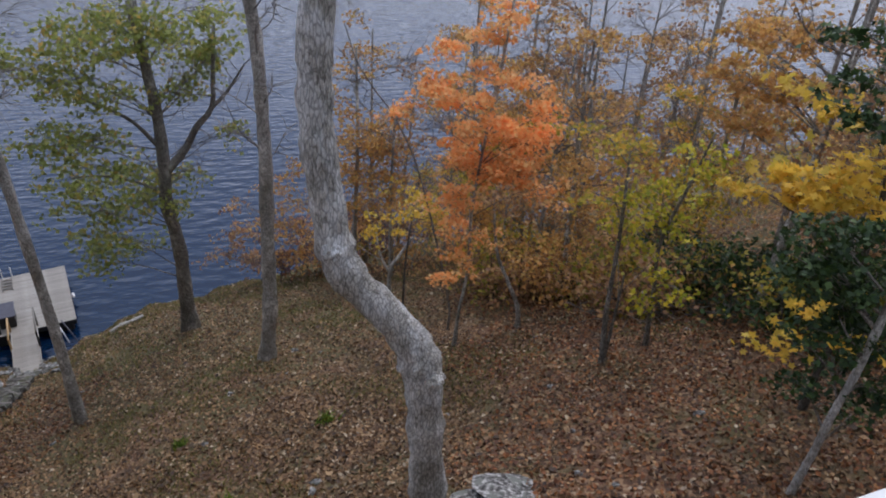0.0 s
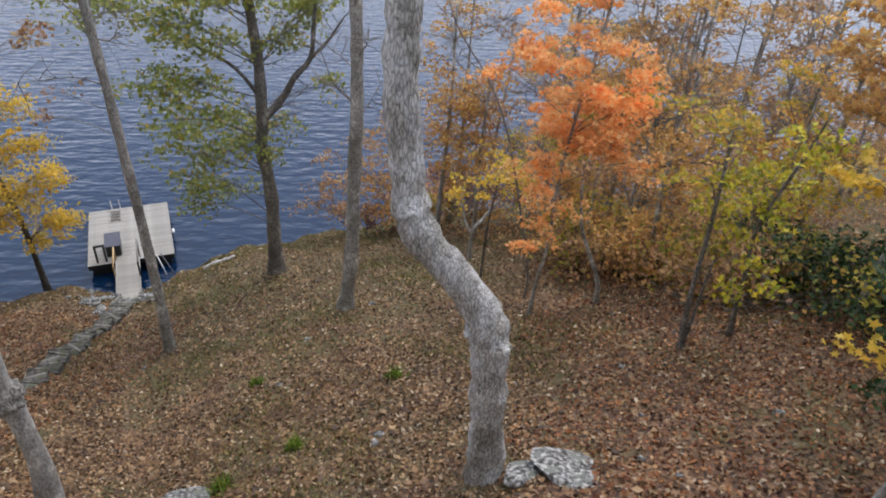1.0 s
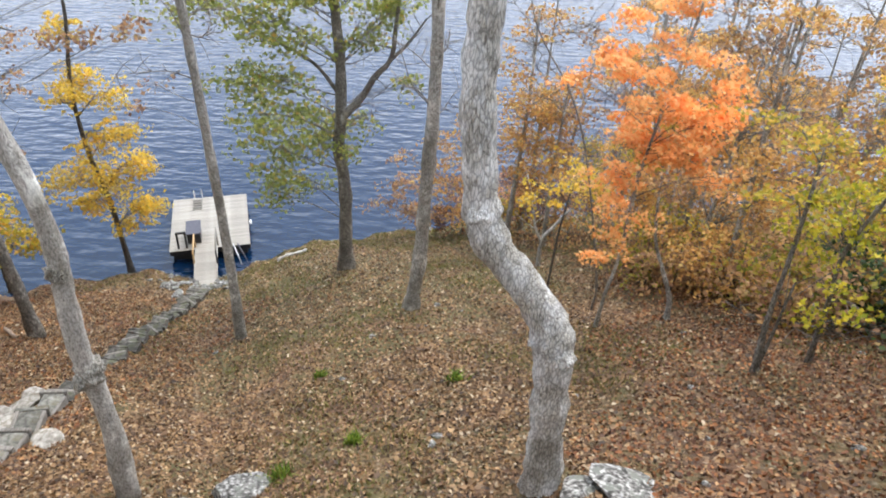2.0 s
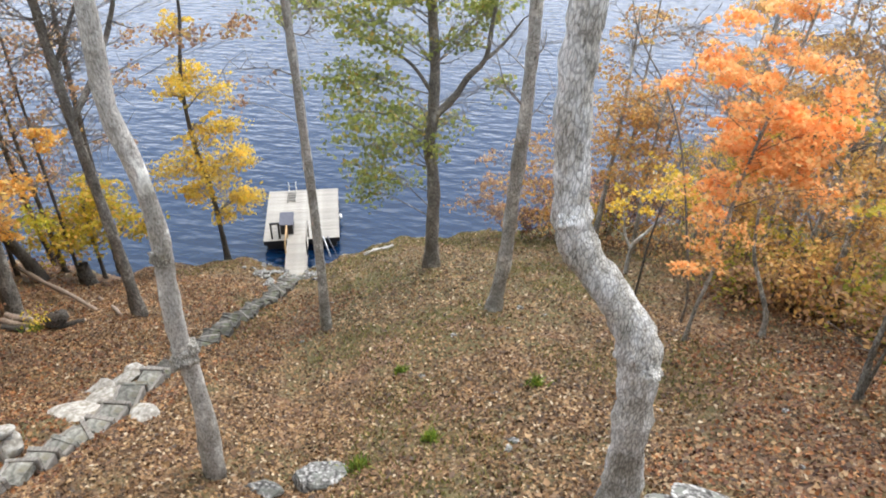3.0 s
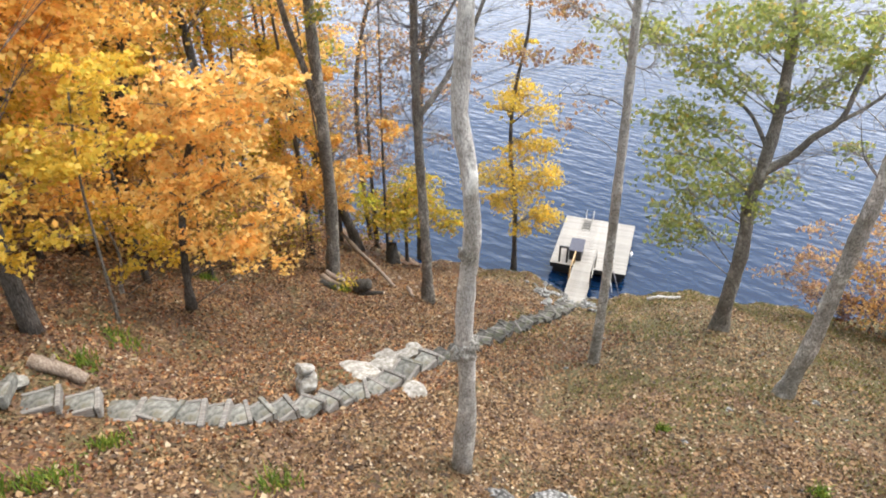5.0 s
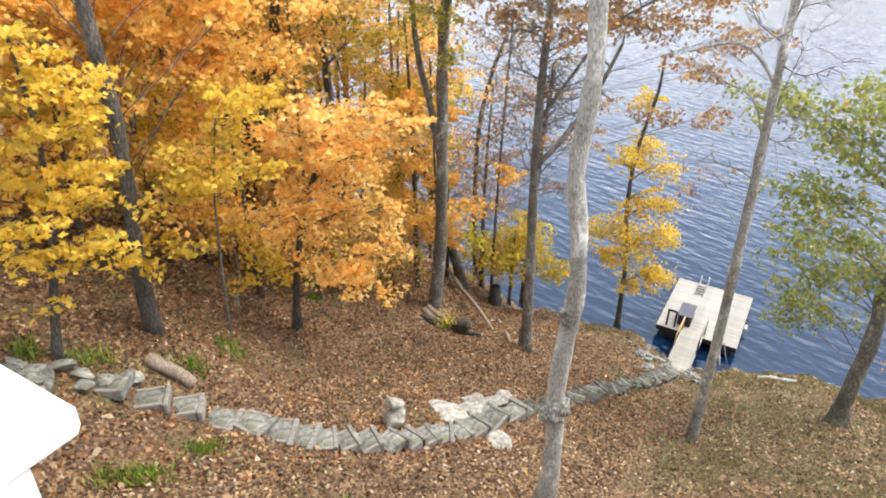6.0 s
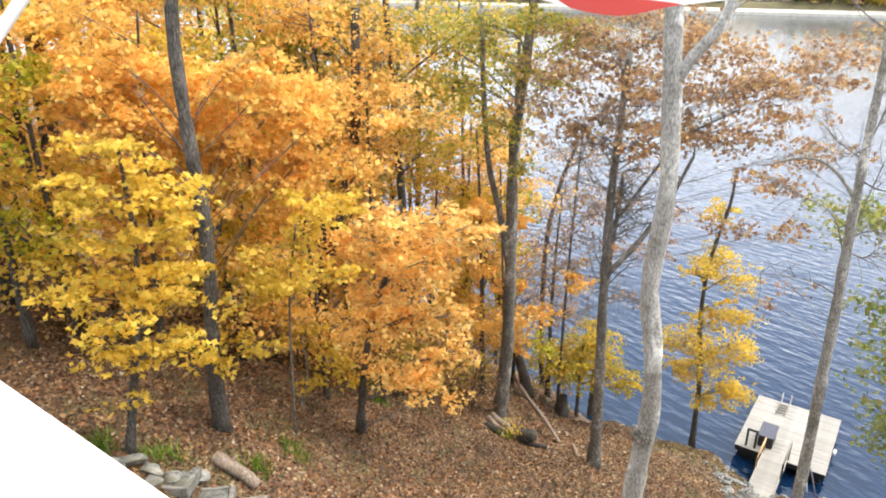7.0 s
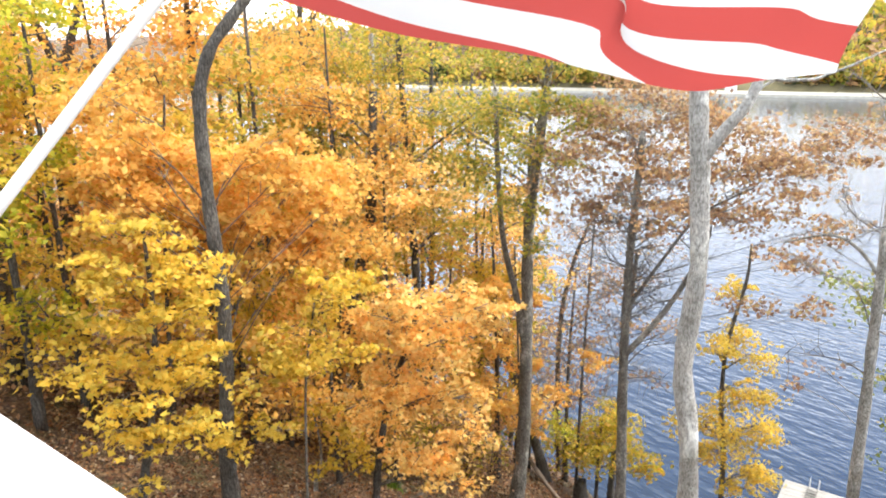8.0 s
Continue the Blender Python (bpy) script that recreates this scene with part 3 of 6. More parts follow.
tree("leaning_tree", "grey leaning tree without low branches", [(-4.88, 15.34, 6.1), (-4.68, 15.4, 8.04), (-4.6, 15.42, 10.09), (-4.52, 15.45, 11.91), (-4.48, 15.47, 13.7), (-4.5, 15.46, 15.4), (-4.6, 15.43, 17), (-4.6, 15.4, 20)], 0.21, 0.13, bark=BARK_MID, seed=6, bare=12)
tree("green_oak", "oak with dark trunk and still green leaves at the shore", [(-8.85, 19.46, 3.75), (-8.83, 19.47, 5.4), (-8.8, 19.49, 7.2), (-8.95, 19.41, 9.0), (-8.87, 19.45, 9.9), (-8.82, 19.47, 11.7), (-8.9, 19.43, 13.2), (-9.0, 19.39, 14.7), (-8.95, 19.4, 17)], 0.27, 0.13,
     [(-12.5, 17.2, 13.9, 0.9), (-11.8, 18.3, 13.6, 1), (-10.7, 18.3, 13.1, 0.82), (-10, 19.2, 12.5, 0.75), (-10.5, 19, 14, 0.97), (-11, 17.5, 11.5, 0.84), (-10.1, 17.7, 11.8, 0.82), (-11.8, 19, 9.6, 0.75), (-10.2, 18.3, 10.6, 0.86), (-10.4, 18.1, 9.2, 0.89), (-10.2, 20, 9.1, 0.93), (-11.1, 18.4, 7.3, 0.67), (-10.5, 19.5, 7.4, 0.87), (-10.7, 18.7, 8.2, 0.65), (-9, 19.4, 9.4, 0.88), (-8.5, 19.9, 9.6, 0.56), (-8.4, 18.7, 14.8, 0.87), (-7.9, 20.2, 14.2, 0.91), (-8, 20.8, 13, 0.8), (-8.1, 19.9, 12.4, 0.72), (-7.4, 20.7, 13.5, 0.77), (-7.1, 20.6, 11, 0.49), (-9.1, 18.3, 13.9, 0.68), (-9.7, 19.7, 14.5, 0.95), (-7.4, 20.4, 14.9, 0.88)],
     GREEN, 42, 0.155, seed=7, limb=0.7, bark=BARK_BROWN, bare=16, flatness=0.35,
     limbs=[([(-8.8, 19.5, 10.0), (-8.25, 19.73, 10.62), (-7.86, 19.9, 11.33), (-7.38, 20.12, 11.92), (-7.26, 20.17, 12.84), (-7.1, 20.3, 14.4)], 0.14, 0.05), ([(-7.45, 20.1, 11.85), (-6.9, 20.33, 12.43), (-6.4, 20.6, 13.2)], 0.07, 0.03), ([(-8.8, 19.49, 10.6), (-9.4, 19.2, 11.6), (-10, 18.95, 12.1), (-11, 18.5, 12.7)], 0.07, 0.03), ([(-8.93, 19.42, 9.2), (-9.6, 19.1, 9.7), (-10.4, 18.6, 10.1), (-11.3, 18.5, 10.0)], 0.05, 0.02)])
tree("shore_maple", "young maple with yellow leaves by the waterline", [(-19.9, 20.3, 0.1), (-19.98, 20.2, 3.59), (-20.24, 20.0, 6.2), (-20.26, 20, 8.8), (-19.95, 20.3, 11.5), (-19.9, 20.3, 13)], 0.13, 0.05,
     [(-20, 20, 9.2, 0.81), (-19.8, 20.8, 8.4, 0.73), (-20.7, 19.8, 8.6, 0.54), (-20.1, 20.7, 6.9, 0.6), (-19.1, 20.8, 6.7, 0.59), (-20.1, 19.9, 6.4, 0.55), (-20.4, 19.4, 5.3, 0.87), (-19.7, 20.3, 4.8, 0.82), (-19.4, 21.2, 5.3, 0.72), (-20, 19.8, 4.2, 0.73), (-19.3, 21, 3.5, 0.69), (-20.6, 19.3, 4.1, 0.57), (-19.5, 20.5, 2.6, 0.59), (-19.1, 21.1, 3.1, 0.48), (-20.2, 20.5, 11.1, 0.56)], YELLOW, 80, 0.14, seed=8)
tree("maple_sapling", "small yellow-green maple among the shore trees", [(-22.6, 15.8, 0.95), (-22.6, 15.8, 2.2), (-22.6, 15.8, 3.6), (-22.5, 15.8, 5.2)], 0.1, 0.04, [(-22.5, 15.7, 4.3, 1.15), (-23.5, 15.3, 3.5, 0.95), (-21.2, 16.6, 3.7, 0.71), (-22.8, 16.4, 5.1, 0.72)], TURNING, 110, 0.15, seed=9)
tree("forked_oak", "tall forked oak with olive and golden leaves", [(-20.2, 10.5, 3.55), (-20.1, 10.7, 6.5), (-20.15, 10.75, 10.5), (-20.15, 10.7, 14.5), (-20.05, 10.95, 17.4), (-20, 11.1, 19.2), (-19.9, 11.2, 22)], 0.27, 0.12,
     [(-20.1, 9.4, 18.5, 0.99), (-19.5, 10.1, 17.4, 0.9), (-20.3, 9.1, 16.7, 0.81), (-19.4, 9.9, 15.5, 0.72), (-19, 10.9, 18.7, 0.9), (-19.5, 11.6, 17, 0.83), (-22, 9, 17.7, 0.94), (-19.2, 10.6, 14.3, 0.54), (-19.2, 12.2, 18.2, 0.85), (-19.2, 9.8, 20.1, 1.08), (-18.8, 11.2, 20, 0.99)], FOREST, 58, 0.13, seed=10, bark=BARK_BROWN,
     limbs=[([(-20.15, 10.7, 10.2), (-20.3, 10.4, 12), (-20.6, 10, 14), (-20.72, 9.8, 16.4), (-20.8, 9.7, 19)], 0.13, 0.07)])
tree("russet_oak", "oak with thinning russet brown leaves", [(-15.95, 12.0, 4.3), (-15.98, 11.95, 6.9), (-16.08, 11.85, 10), (-16.13, 11.8, 12.8), (-16.1, 11.8, 15), (-16.05, 11.9, 18)], 0.2, 0.09,
     [(-16.4, 12.4, 19.3, 0.9), (-17.9, 11.2, 17.5, 0.86), (-17.1, 12.2, 17.9, 0.89), (-16.6, 11.5, 16.4, 0.9), (-15.8, 13.1, 16.9, 0.92), (-15.4, 12, 15.7, 0.79), (-17.7, 11.1, 15.6, 0.77), (-15.1, 13.8, 15.9, 0.82), (-15.4, 14.9, 17, 0.86), (-14.3, 14.9, 17.5, 0.77), (-13.5, 15.2, 16.9, 0.82), (-14, 16.6, 17.3, 0.81), (-14.4, 15, 15.8, 0.72), (-12.5, 15.1, 15.9, 0.69), (-13.8, 17.1, 18, 0.81), (-15.4, 14.3, 18.1, 0.88), (-16.5, 13.4, 18.4, 0.97), (-12.9, 14.3, 15, 0.57), (-12.1, 14.7, 13.8, 0.41), (-13.4, 13.9, 13.5, 0.49), (-18.2, 10.5, 16.4, 0.74), (-18.2, 11.9, 18.3, 0.84), (-16.1, 12.1, 17.2, 0.82), (-15.6, 13.5, 15.8, 0.75), (-16.7, 14.6, 18.3, 0.84)], RUSSET, 62, 0.13, seed=11,
     limbs=[([(-16.08, 11.83, 11.4), (-15.6, 12.45, 12.5), (-15.15, 13, 13.8), (-15, 13.6, 15.2)], 0.1, 0.05), ([(-16.1, 11.82, 12.9), (-15.9, 12.7, 14.2), (-15.5, 13.6, 15.6), (-14.6, 14.6, 16.5)], 0.06, 0.03)], bare=60, limb=0.42, bark=BARK_BROWN)
tree("orange_maple", "slim maple with vivid orange leaves", [(0.45, 14.03, 8.15), (0.5, 14.0, 9.3), (0.62, 13.95, 10.6), (0.6, 13.95, 12.2), (0.75, 14.0, 14.0), (0.95, 14.1, 15.6), (1.1, 14.2, 17.2)], 0.05, 0.025,
     [(0.2, 13.8, 10.5, 0.24), (0.3, 13.7, 11.1, 0.29), (0.7, 13.9, 11.7, 0.42), (0.3, 13.7, 12.4, 0.4), (0.1, 13.6, 12.8, 0.35), (0.8, 13.9, 13.3, 0.52), (0.3, 14.4, 13, 0.41), (1.3, 14.2, 13.8, 0.56), (0.5, 14.2, 13.9, 0.52), (0.9, 13.7, 14.5, 0.47), (2.1, 14, 12.9, 0.35), (1.6, 13.8, 13.4, 0.44), (2.2, 13.6, 14.2, 0.43), (0.3, 13.6, 15, 0.46), (0.7, 13.7, 15.6, 0.38), (1.5, 14.4, 15.3, 0.33), (0.6, 14.3, 16.1, 0.37), (0.9, 14.3, 16.6, 0.43), (-0.1, 14.3, 15.7, 0.35), (-1, 14.2, 14.5, 0.36), (-0.6, 14.3, 15, 0.36), (-0.2, 14.6, 14.6, 0.32), (2, 14.2, 14.7, 0.43)], ORANGE, 150, 0.115, bark=BARK_MID, seed=12, spread=0.36, flatness=0.25, limb=0.7)
tree("lime_maple", "sapling with yellow-green leaves in the shade", [(4.75, 12.5, 9.85), (4.55, 12.3, 11.4), (4.35, 12.1, 12.8), (4.5, 11.8, 14.2), (4.6, 11.5, 15.4)], 0.06, 0.02, [(3.5, 12.2, 13.6, 0.35), (3.9, 12.1, 13.8, 0.33), (3.9, 12.2, 13.1, 0.41), (4.3, 12.2, 13.2, 0.38), (4, 12.2, 12.6, 0.32), (4.4, 12.2, 13.8, 0.37), (4.4, 11.3, 14.8, 0.36), (4.6, 11.6, 15, 0.3), (4.3, 12.2, 11.4, 0.31), (4.4, 11.9, 12.1, 0.23), (4.7, 12, 13.2, 0.27), (4.8, 11.3, 12.1, 0.24)], LIME, 70, 0.115, seed=13, bark=BARK_BROWN)
tree("golden_maple", "low spreading maple with orange-gold leaves", [(-15.6, 3.9, 8.55), (-15.6, 4.1, 10.4), (-15.65, 4.5, 12.0), (-15.6, 5.0, 13.4), (-15.6, 5.2, 14.6)], 0.11, 0.04,
     [(-15, 3.6, 12, 0.47), (-14.9, 4.3, 12.5, 0.58), (-15.2, 5, 12.9, 0.62), (-14.8, 4.5, 13.9, 0.58), (-14.6, 5.3, 14.1, 0.59), (-14.8, 4.8, 14.5, 0.55), (-14.2, 5.4, 13.2, 0.56), (-14.5, 6, 13.5, 0.49), (-14.7, 5.6, 12.1, 0.62), (-15, 5, 11.7, 0.57), (-14, 5.9, 12.2, 0.44), (-14.7, 4.1, 10.8, 0.31), (-14.3, 4.7, 10.7, 0.51), (-14.9, 5.6, 10.3, 0.63), (-14.6, 6.2, 10.8, 0.5), (-14.2, 5.1, 10.1, 0.34), (-14.9, 6.1, 9.4, 0.34), (-15.5, 3.9, 14, 0.4), (-15, 4.2, 14.7, 0.44), (-14.4, 6.5, 14.3, 0.46), (-14.1, 5.8, 14.8, 0.44)], PEACH, 78, 0.15, seed=14, flatness=0.25)
tree("yellow_maple", "small maple with bright yellow leaves above the steps", [(-12.35, -1.4, 11.46), (-12.3, -1.2, 12.56), (-12.3, -0.9, 14.0), (-12.3, -0.7, 15.6), (-12.2, -0.7, 17.3)], 0.1, 0.03, [(-11.6, -1.1, 13.8, 0.3), (-12.2, -1.5, 13.8, 0.27), (-11.5, -0.6, 14, 0.36), (-12.1, -0.2, 13.9, 0.4), (-11.4, -1.3, 14.7, 0.32), (-11.6, -0.7, 14.7, 0.39), (-12.4, -0.1, 14.4, 0.4), (-11.5, -1.7, 15.1, 0.29), (-11.9, -1.2, 15.2, 0.36), (-11.8, -0.5, 15.2, 0.41), (-11.9, 0, 15.3, 0.36), (-11.8, -1.4, 16.1, 0.36), (-11.5, -0.8, 16, 0.38), (-12.2, -0.3, 15.8, 0.41), (-11.6, 0.3, 16.3, 0.32), (-11.5, -1.3, 16.9, 0.34), (-11.4, -0.9, 16.7, 0.35), (-11.7, -0.3, 16.7, 0.38), (-11.7, -1.1, 17.5, 0.34), (-12.3, 0.1, 16.6, 0.3), (-11.8, -0.4, 17.3, 0.36), (-11.5, -1.2, 13.1, 0.17)], YELLOW, 100, 0.135, seed=15, flatness=0.25, limb=0.6)
tree("yellow_maple", "young maple holding flat yellow branches beside the tall maple", [(-14.6, 2.0, 9.5), (-14.5, 2.05, 11.6), (-14.2, 2.1, 13.4), (-13.8, 2.3, 15.2)], 0.035, 0.02, [(-13.6, 0.5, 12.6, 0.42), (-13.5, 1, 12.6, 0.33), (-13.3, 1.1, 14.1, 0.42), (-13.8, 1.8, 13.9, 0.47), (-13.2, 2.5, 14.3, 0.41), (-13.5, 3.2, 13.9, 0.29), (-13.8, 2.3, 14.8, 0.39), (-13.2, 3, 15.4, 0.43), (-13.6, 2.6, 15.6, 0.43), (-13.6, 1.6, 14.6, 0.32)], YELLOW, 105, 0.135, seed=18, flatness=0.22, limb=0.6, bark=BARK_BROWN)
tree("tall_maple", "tall dark-stemmed maple with golden orange leaves", [(-13.95, 0.32, 10.35), (-13.85, 0.33, 12.2), (-13.85, 0.47, 14.1), (-13.85, 0.5, 15.7), (-13.85, 0.42, 17.2), (-13.85, 0.4, 18.6), (-13.85, 0.45, 19.4), (-13.84, 0.7, 20.1), (-13.82, 1.1, 20.63), (-13.8, 1.4, 21)], 0.165, 0.095,
     [(-16, -1.3, 17.7, 0.6), (-16.3, -0.5, 17.9, 0.62), (-16.3, 0.4, 17.6, 0.58), (-15.3, 1.2, 17.7, 0.62), (-15.1, 1.9, 17.5, 0.63), (-15.8, -1, 17.2, 0.55), (-15.6, 1.4, 16.8, 0.61), (-16.5, 2.2, 16.2, 0.67), (-16.2, 2.9, 15.8, 0.63), (-16.1, 1.5, 15.6, 0.6), (-16.1, 0.9, 16.2, 0.55), (-16.2, 2.4, 15.4, 0.58), (-15.3, 3.1, 16.8, 0.54), (-15.9, -1.7, 17.2, 0.54), (-15.4, -0.2, 17.1, 0.55), (-16.7, 0.5, 16.7, 0.55), (-15.2, 1.7, 18.2, 0.61), (-16.5, 2.9, 17.4, 0.63), (-15.2, 1.1, 15, 0.48), (-16.3, 0.2, 18.1, 0.57), (-15.7, -0.9, 18.4, 0.53)], GOLD, 88, 0.155, seed=16, limb=0.5)

tree("maple_sapling", "small sapling with yellow-green leaves on the slope", [(-16.3, 2.5, 9.1), (-16.3, 2.7, 10.1), (-16.35, 2.5, 11.7)], 0.05, 0.02, [(-16.4, 2.4, 11.6, 0.35), (-16.3, 2.7, 11.1, 0.47), (-16.2, 3.4, 10.3, 0.51), (-16.2, 2.8, 9.8, 0.33), (-16.2, 3.9, 9.6, 0.22), (-16.3, 3.1, 10.6, 0.39)], YELLOW, 78, 0.14, seed=17, flatness=0.25, bark=BARK_MID)


# ---- woods behind the clearing ----
def woods_tree(name, label, x, y, tall, r0, leaf, seed, per=46, size=0.14, count=8, low=0.3, wide=0.16, group="", thin=0.0):
    rng = np.random.default_rng(seed)
    z = height(x, y) - 0.1
    lean = rng.normal(size=2) * 0.03 * tall
    path = [(x + lean[0] * f + 0.06 * math.sin(5 * f + seed), y + lean[1] * f + 0.06 * math.cos(4 * f + seed), z + tall * f) for f in (0, 0.2, 0.42, 0.64, 0.85, 1.0)]
    lobes = []
    for k in range(count):
        f = low + (1.03 - low) * (k + rng.uniform(0, 1)) / count
        a = rng.uniform(0, 2 * math.pi)
        d = tall * wide * rng.uniform(0.25, 1.1) * (1.15 - 0.6 * abs(f - 0.62))
        lobes.append((x + lean[0] * f + d * math.cos(a), y + lean[1] * f + d * math.sin(a), z + tall * f, rng.uniform(0.55, 1.1) * (0.75 + tall / 30) * (1 - thin * f)))
    return tree(name, label, path, r0, r0 * 0.3, lobes, leaf, per * 0.66, size * 1.18, seed=seed, group=group, sides=7, n=18, bark=BARK_MID if x > -6 else BARK_DARK, bare=int(14 * thin))


def woods(test, box, count, kinds, seed, group, gap=1.5, thin=0.0):
    rng = np.random.default_rng(seed)
    placed = []
    tries = 0
    while len(placed) < count and tries < 6000:
        tries += 1
        x, y = rng.uniform(box[0], box[1]), rng.uniform(box[2], box[3])
        if inland(x, y) < 0.5 or not test(x, y) or any(math.hypot(x - a, y - b) < gap for a, b in placed):
            continue
        placed.append((x, y))
        name, label, leaf, lo, hi, per, size, low = kinds[int(rng.integers(len(kinds)))]
        tall = rng.uniform(lo, hi)
        woods_tree(name, label, x, y, tall, 0.03 + tall * 0.007 * rng.uniform(0.6, 1.5), leaf, seed * 1000 + len(placed), per, size, int(rng.integers(6, 11)), low, group=group, thin=thin)


RIGHT_KINDS = [
    ("oak", "slim oak with browning orange leaves in the woods", RUSSET, 8, 12, 60, 0.11, 0.25),
    ("oak", "slim oak with amber leaves in the woods", AMBER, 7, 11, 74, 0.105, 0.15),
    ("maple", "maple with amber leaves in the woods", AMBER, 6, 10, 80, 0.105, 0.15),
    ("maple", "maple with dull gold leaves in the woods", GOLD, 6, 10, 46, 0.105, 0.3),
    ("beech", "young tree with olive and amber leaves", OLIVE, 4, 8, 70, 0.1, 0.1),
    ("maple", "maple with fading amber leaves in the woods", AMBER, 8, 11, 46, 0.12, 0.4),
    ("oak", "oak with sparse brown leaves in the woods", RUSSET, 9, 13, 34, 0.12, 0.3),
]
LEFT_KINDS = [
    ("maple", "tall maple full of golden leaves", GOLD, 11, 16, 54, 0.13, 0.2),
    ("maple", "tall maple full of golden leaves", GOLD, 9, 15, 58, 0.13, 0.15),
    ("maple", "maple with clear yellow leaves", YELLOW, 7, 11, 64, 0.125, 0.15),
    ("maple", "maple with glowing orange-gold leaves", PEACH, 9, 15, 52, 0.14, 0.2),
    ("maple", "maple with orange leaves in the woods", ORANGE, 9, 14, 46, 0.125, 0.25),
    ("maple", "maple turning from green to yellow", LIME, 7, 11, 56, 0.13, 0.15),
    ("oak", "oak with olive leaves in the woods", OLIVE, 10, 16, 44, 0.14, 0.2),
]
POINT_KINDS = [
    ("maple", "golden maple on the low point of land", GOLD, 9, 15, 20, 0.27, 0.15),
    ("oak", "olive oak on the low point of land", OLIVE, 10, 16, 20, 0.27, 0.15),
    ("oak", "amber oak on the low point of land", AMBER, 9, 14, 20, 0.27, 0.1),
]
woods(lambda x, y: y > 20.5 - 1.15 * x and not (x < -3 and y > 27), (-5, 21, 3, 34), 84, RIGHT_KINDS, 21, "woods beside the clearing", 1.25, 0.45)
woods(lambda x, y: x < -19.2 - 0.35 * (y - 2) and y < 13, (-34, -15, -18, 16), 66, LEFT_KINDS, 22, "woods above the shore", 1.5)
woods(lambda x, y: x < -33 or y < -16, (-85, -16, -40, 30), 36, POINT_KINDS, 24, "woods on the point", 2.6)
woods(lambda x, y: x < -18.5 - 0.45 * (y - 2), (-33, -22, 3, 14), 13, [("oak", "tall thin oak with green leaves on the bank", FOREST, 16, 20, 20, 0.16, 0.5), ("oak", "tall thin oak with olive leaves on the bank", OLIVE, 16, 20, 22, 0.16, 0.5), ("oak", "tall thin oak with golden leaves on the bank", GOLD, 14, 18, 22, 0.16, 0.45)], 25, "tall oaks on the bank", 1.2)
# trees added out of view to block sky light from the lower right slope
woods(lambda x, y: y < 20.5 - 1.15 * x or y > 3, (9.5, 17, -6, 7), 14, [("maple", "dense unseen maple added beside the house for shade", AMBER, 9, 12, 22, 0.3, 0.1), ("oak", "dense unseen oak added beside the house for shade", FOREST, 10, 13, 22, 0.3, 0.1)], 26, "trees beside the house", 1.9)
woods(lambda x, y: True, (-30, -24, 12.5, 18), 6, [("sapling", "thin sapling with brown leaves at the shore", RUSSET, 6, 11, 18, 0.12, 0.35)], 23, "saplings at the shore", 1.3)
tree("amber_maple", "maple with burnt orange leaves over the woods", [(9.2, 16.2, 9.2), (9.1, 16.1, 12.0), (9.0, 16.0, 15.0), (9.0, 16.0, 17.5), (9.1, 16.1, 19.5)], 0.12, 0.04, [(6.9, 16.1, 15, 0.53), (7.4, 16, 16, 0.57), (8.4, 16.1, 15, 0.53), (8.4, 16.7, 13.9, 0.56), (7.4, 16.1, 13.9, 0.49), (6.7, 16.5, 14, 0.5), (6.4, 16.9, 15.1, 0.49), (7.4, 17.5, 16.1, 0.55), (6.5, 16.6, 16, 0.48), (8.3, 16.9, 16, 0.48), (8, 16.9, 14.7, 0.56)], AMBER, 80, 0.13, seed=19, bark=BARK_MID)
for k, (x, y, tall, leaf) in enumerate([(-17.6, 3.4, 9.5, GOLD), (-18.6, 1.2, 9.0, YELLOW), (-17.2, -0.8, 8.5, GOLD), (-19.0, 5.6, 10.5, PEACH)]):
    woods_tree("maple", "slim golden maple behind the tall one", x, y, tall, 0.08, leaf, 910 + k, 72, 0.13, 9, 0.3, group="maples on the slope")
woods_tree("maple", "maple still partly green at the wood's edge", -17.0, -3.6, 9.5, 0.12, LIME, 904, 80, 0.13, 10, 0.25)
woods_tree("maple", "tall golden maple above the steps", -20.5, -4.5, 14.5, 0.2, GOLD, 901, 60, 0.15, 11, 0.3)
woods_tree("maple", "tall golden maple above the steps", -19.0, -7.0, 14, 0.2, LIME, 902, 60, 0.15, 11, 0.2)
woods_tree("maple", "tall golden maple above the steps", -22.5, 0.5, 15, 0.2, GOLD, 903, 60, 0.15, 11, 0.3)

# single trees inside the woods
tree("dark_oak", "dark straight oak trunk among golden leaves", [(-20.9, 3.85, 6.0), (-20.9, 3.9, 9), (-20.8, 4.4, 11.2), (-20.7, 4.9, 13.1), (-20.6, 5.4, 15.1), (-20.6, 5.6, 19)], 0.25, 0.13, [(-21.0, 4.8, 16.5, 1.2), (-20.2, 6.2, 17.4, 1.1), (-21.5, 6, 18.5, 1.2), (-20.5, 4.2, 18.8, 1.2)], GOLD, 40, 0.14, seed=31)
tree("bare_oak", "big dark oak with bare forking limbs", [(-23.6, -3.6, 8.3), (-23.8, -3.3, 13), (-23.91, -3.13, 17.2), (-23.92, -2.95, 19.2), (-23.9, -2.8, 20)], 0.34, 0.24, seed=32, bare=8,
     limbs=[([(-23.9, -2.9, 19.6), (-23.95, -2.6, 20.3), (-23.97, -2.2, 21.6), (-23.9, -1.9, 23)], 0.17, 0.08), ([(-23.9, -2.9, 19.6), (-23.9, -3.3, 20.7), (-23.9, -3.8, 22), (-23.8, -4.1, 23)], 0.16, 0.08)])
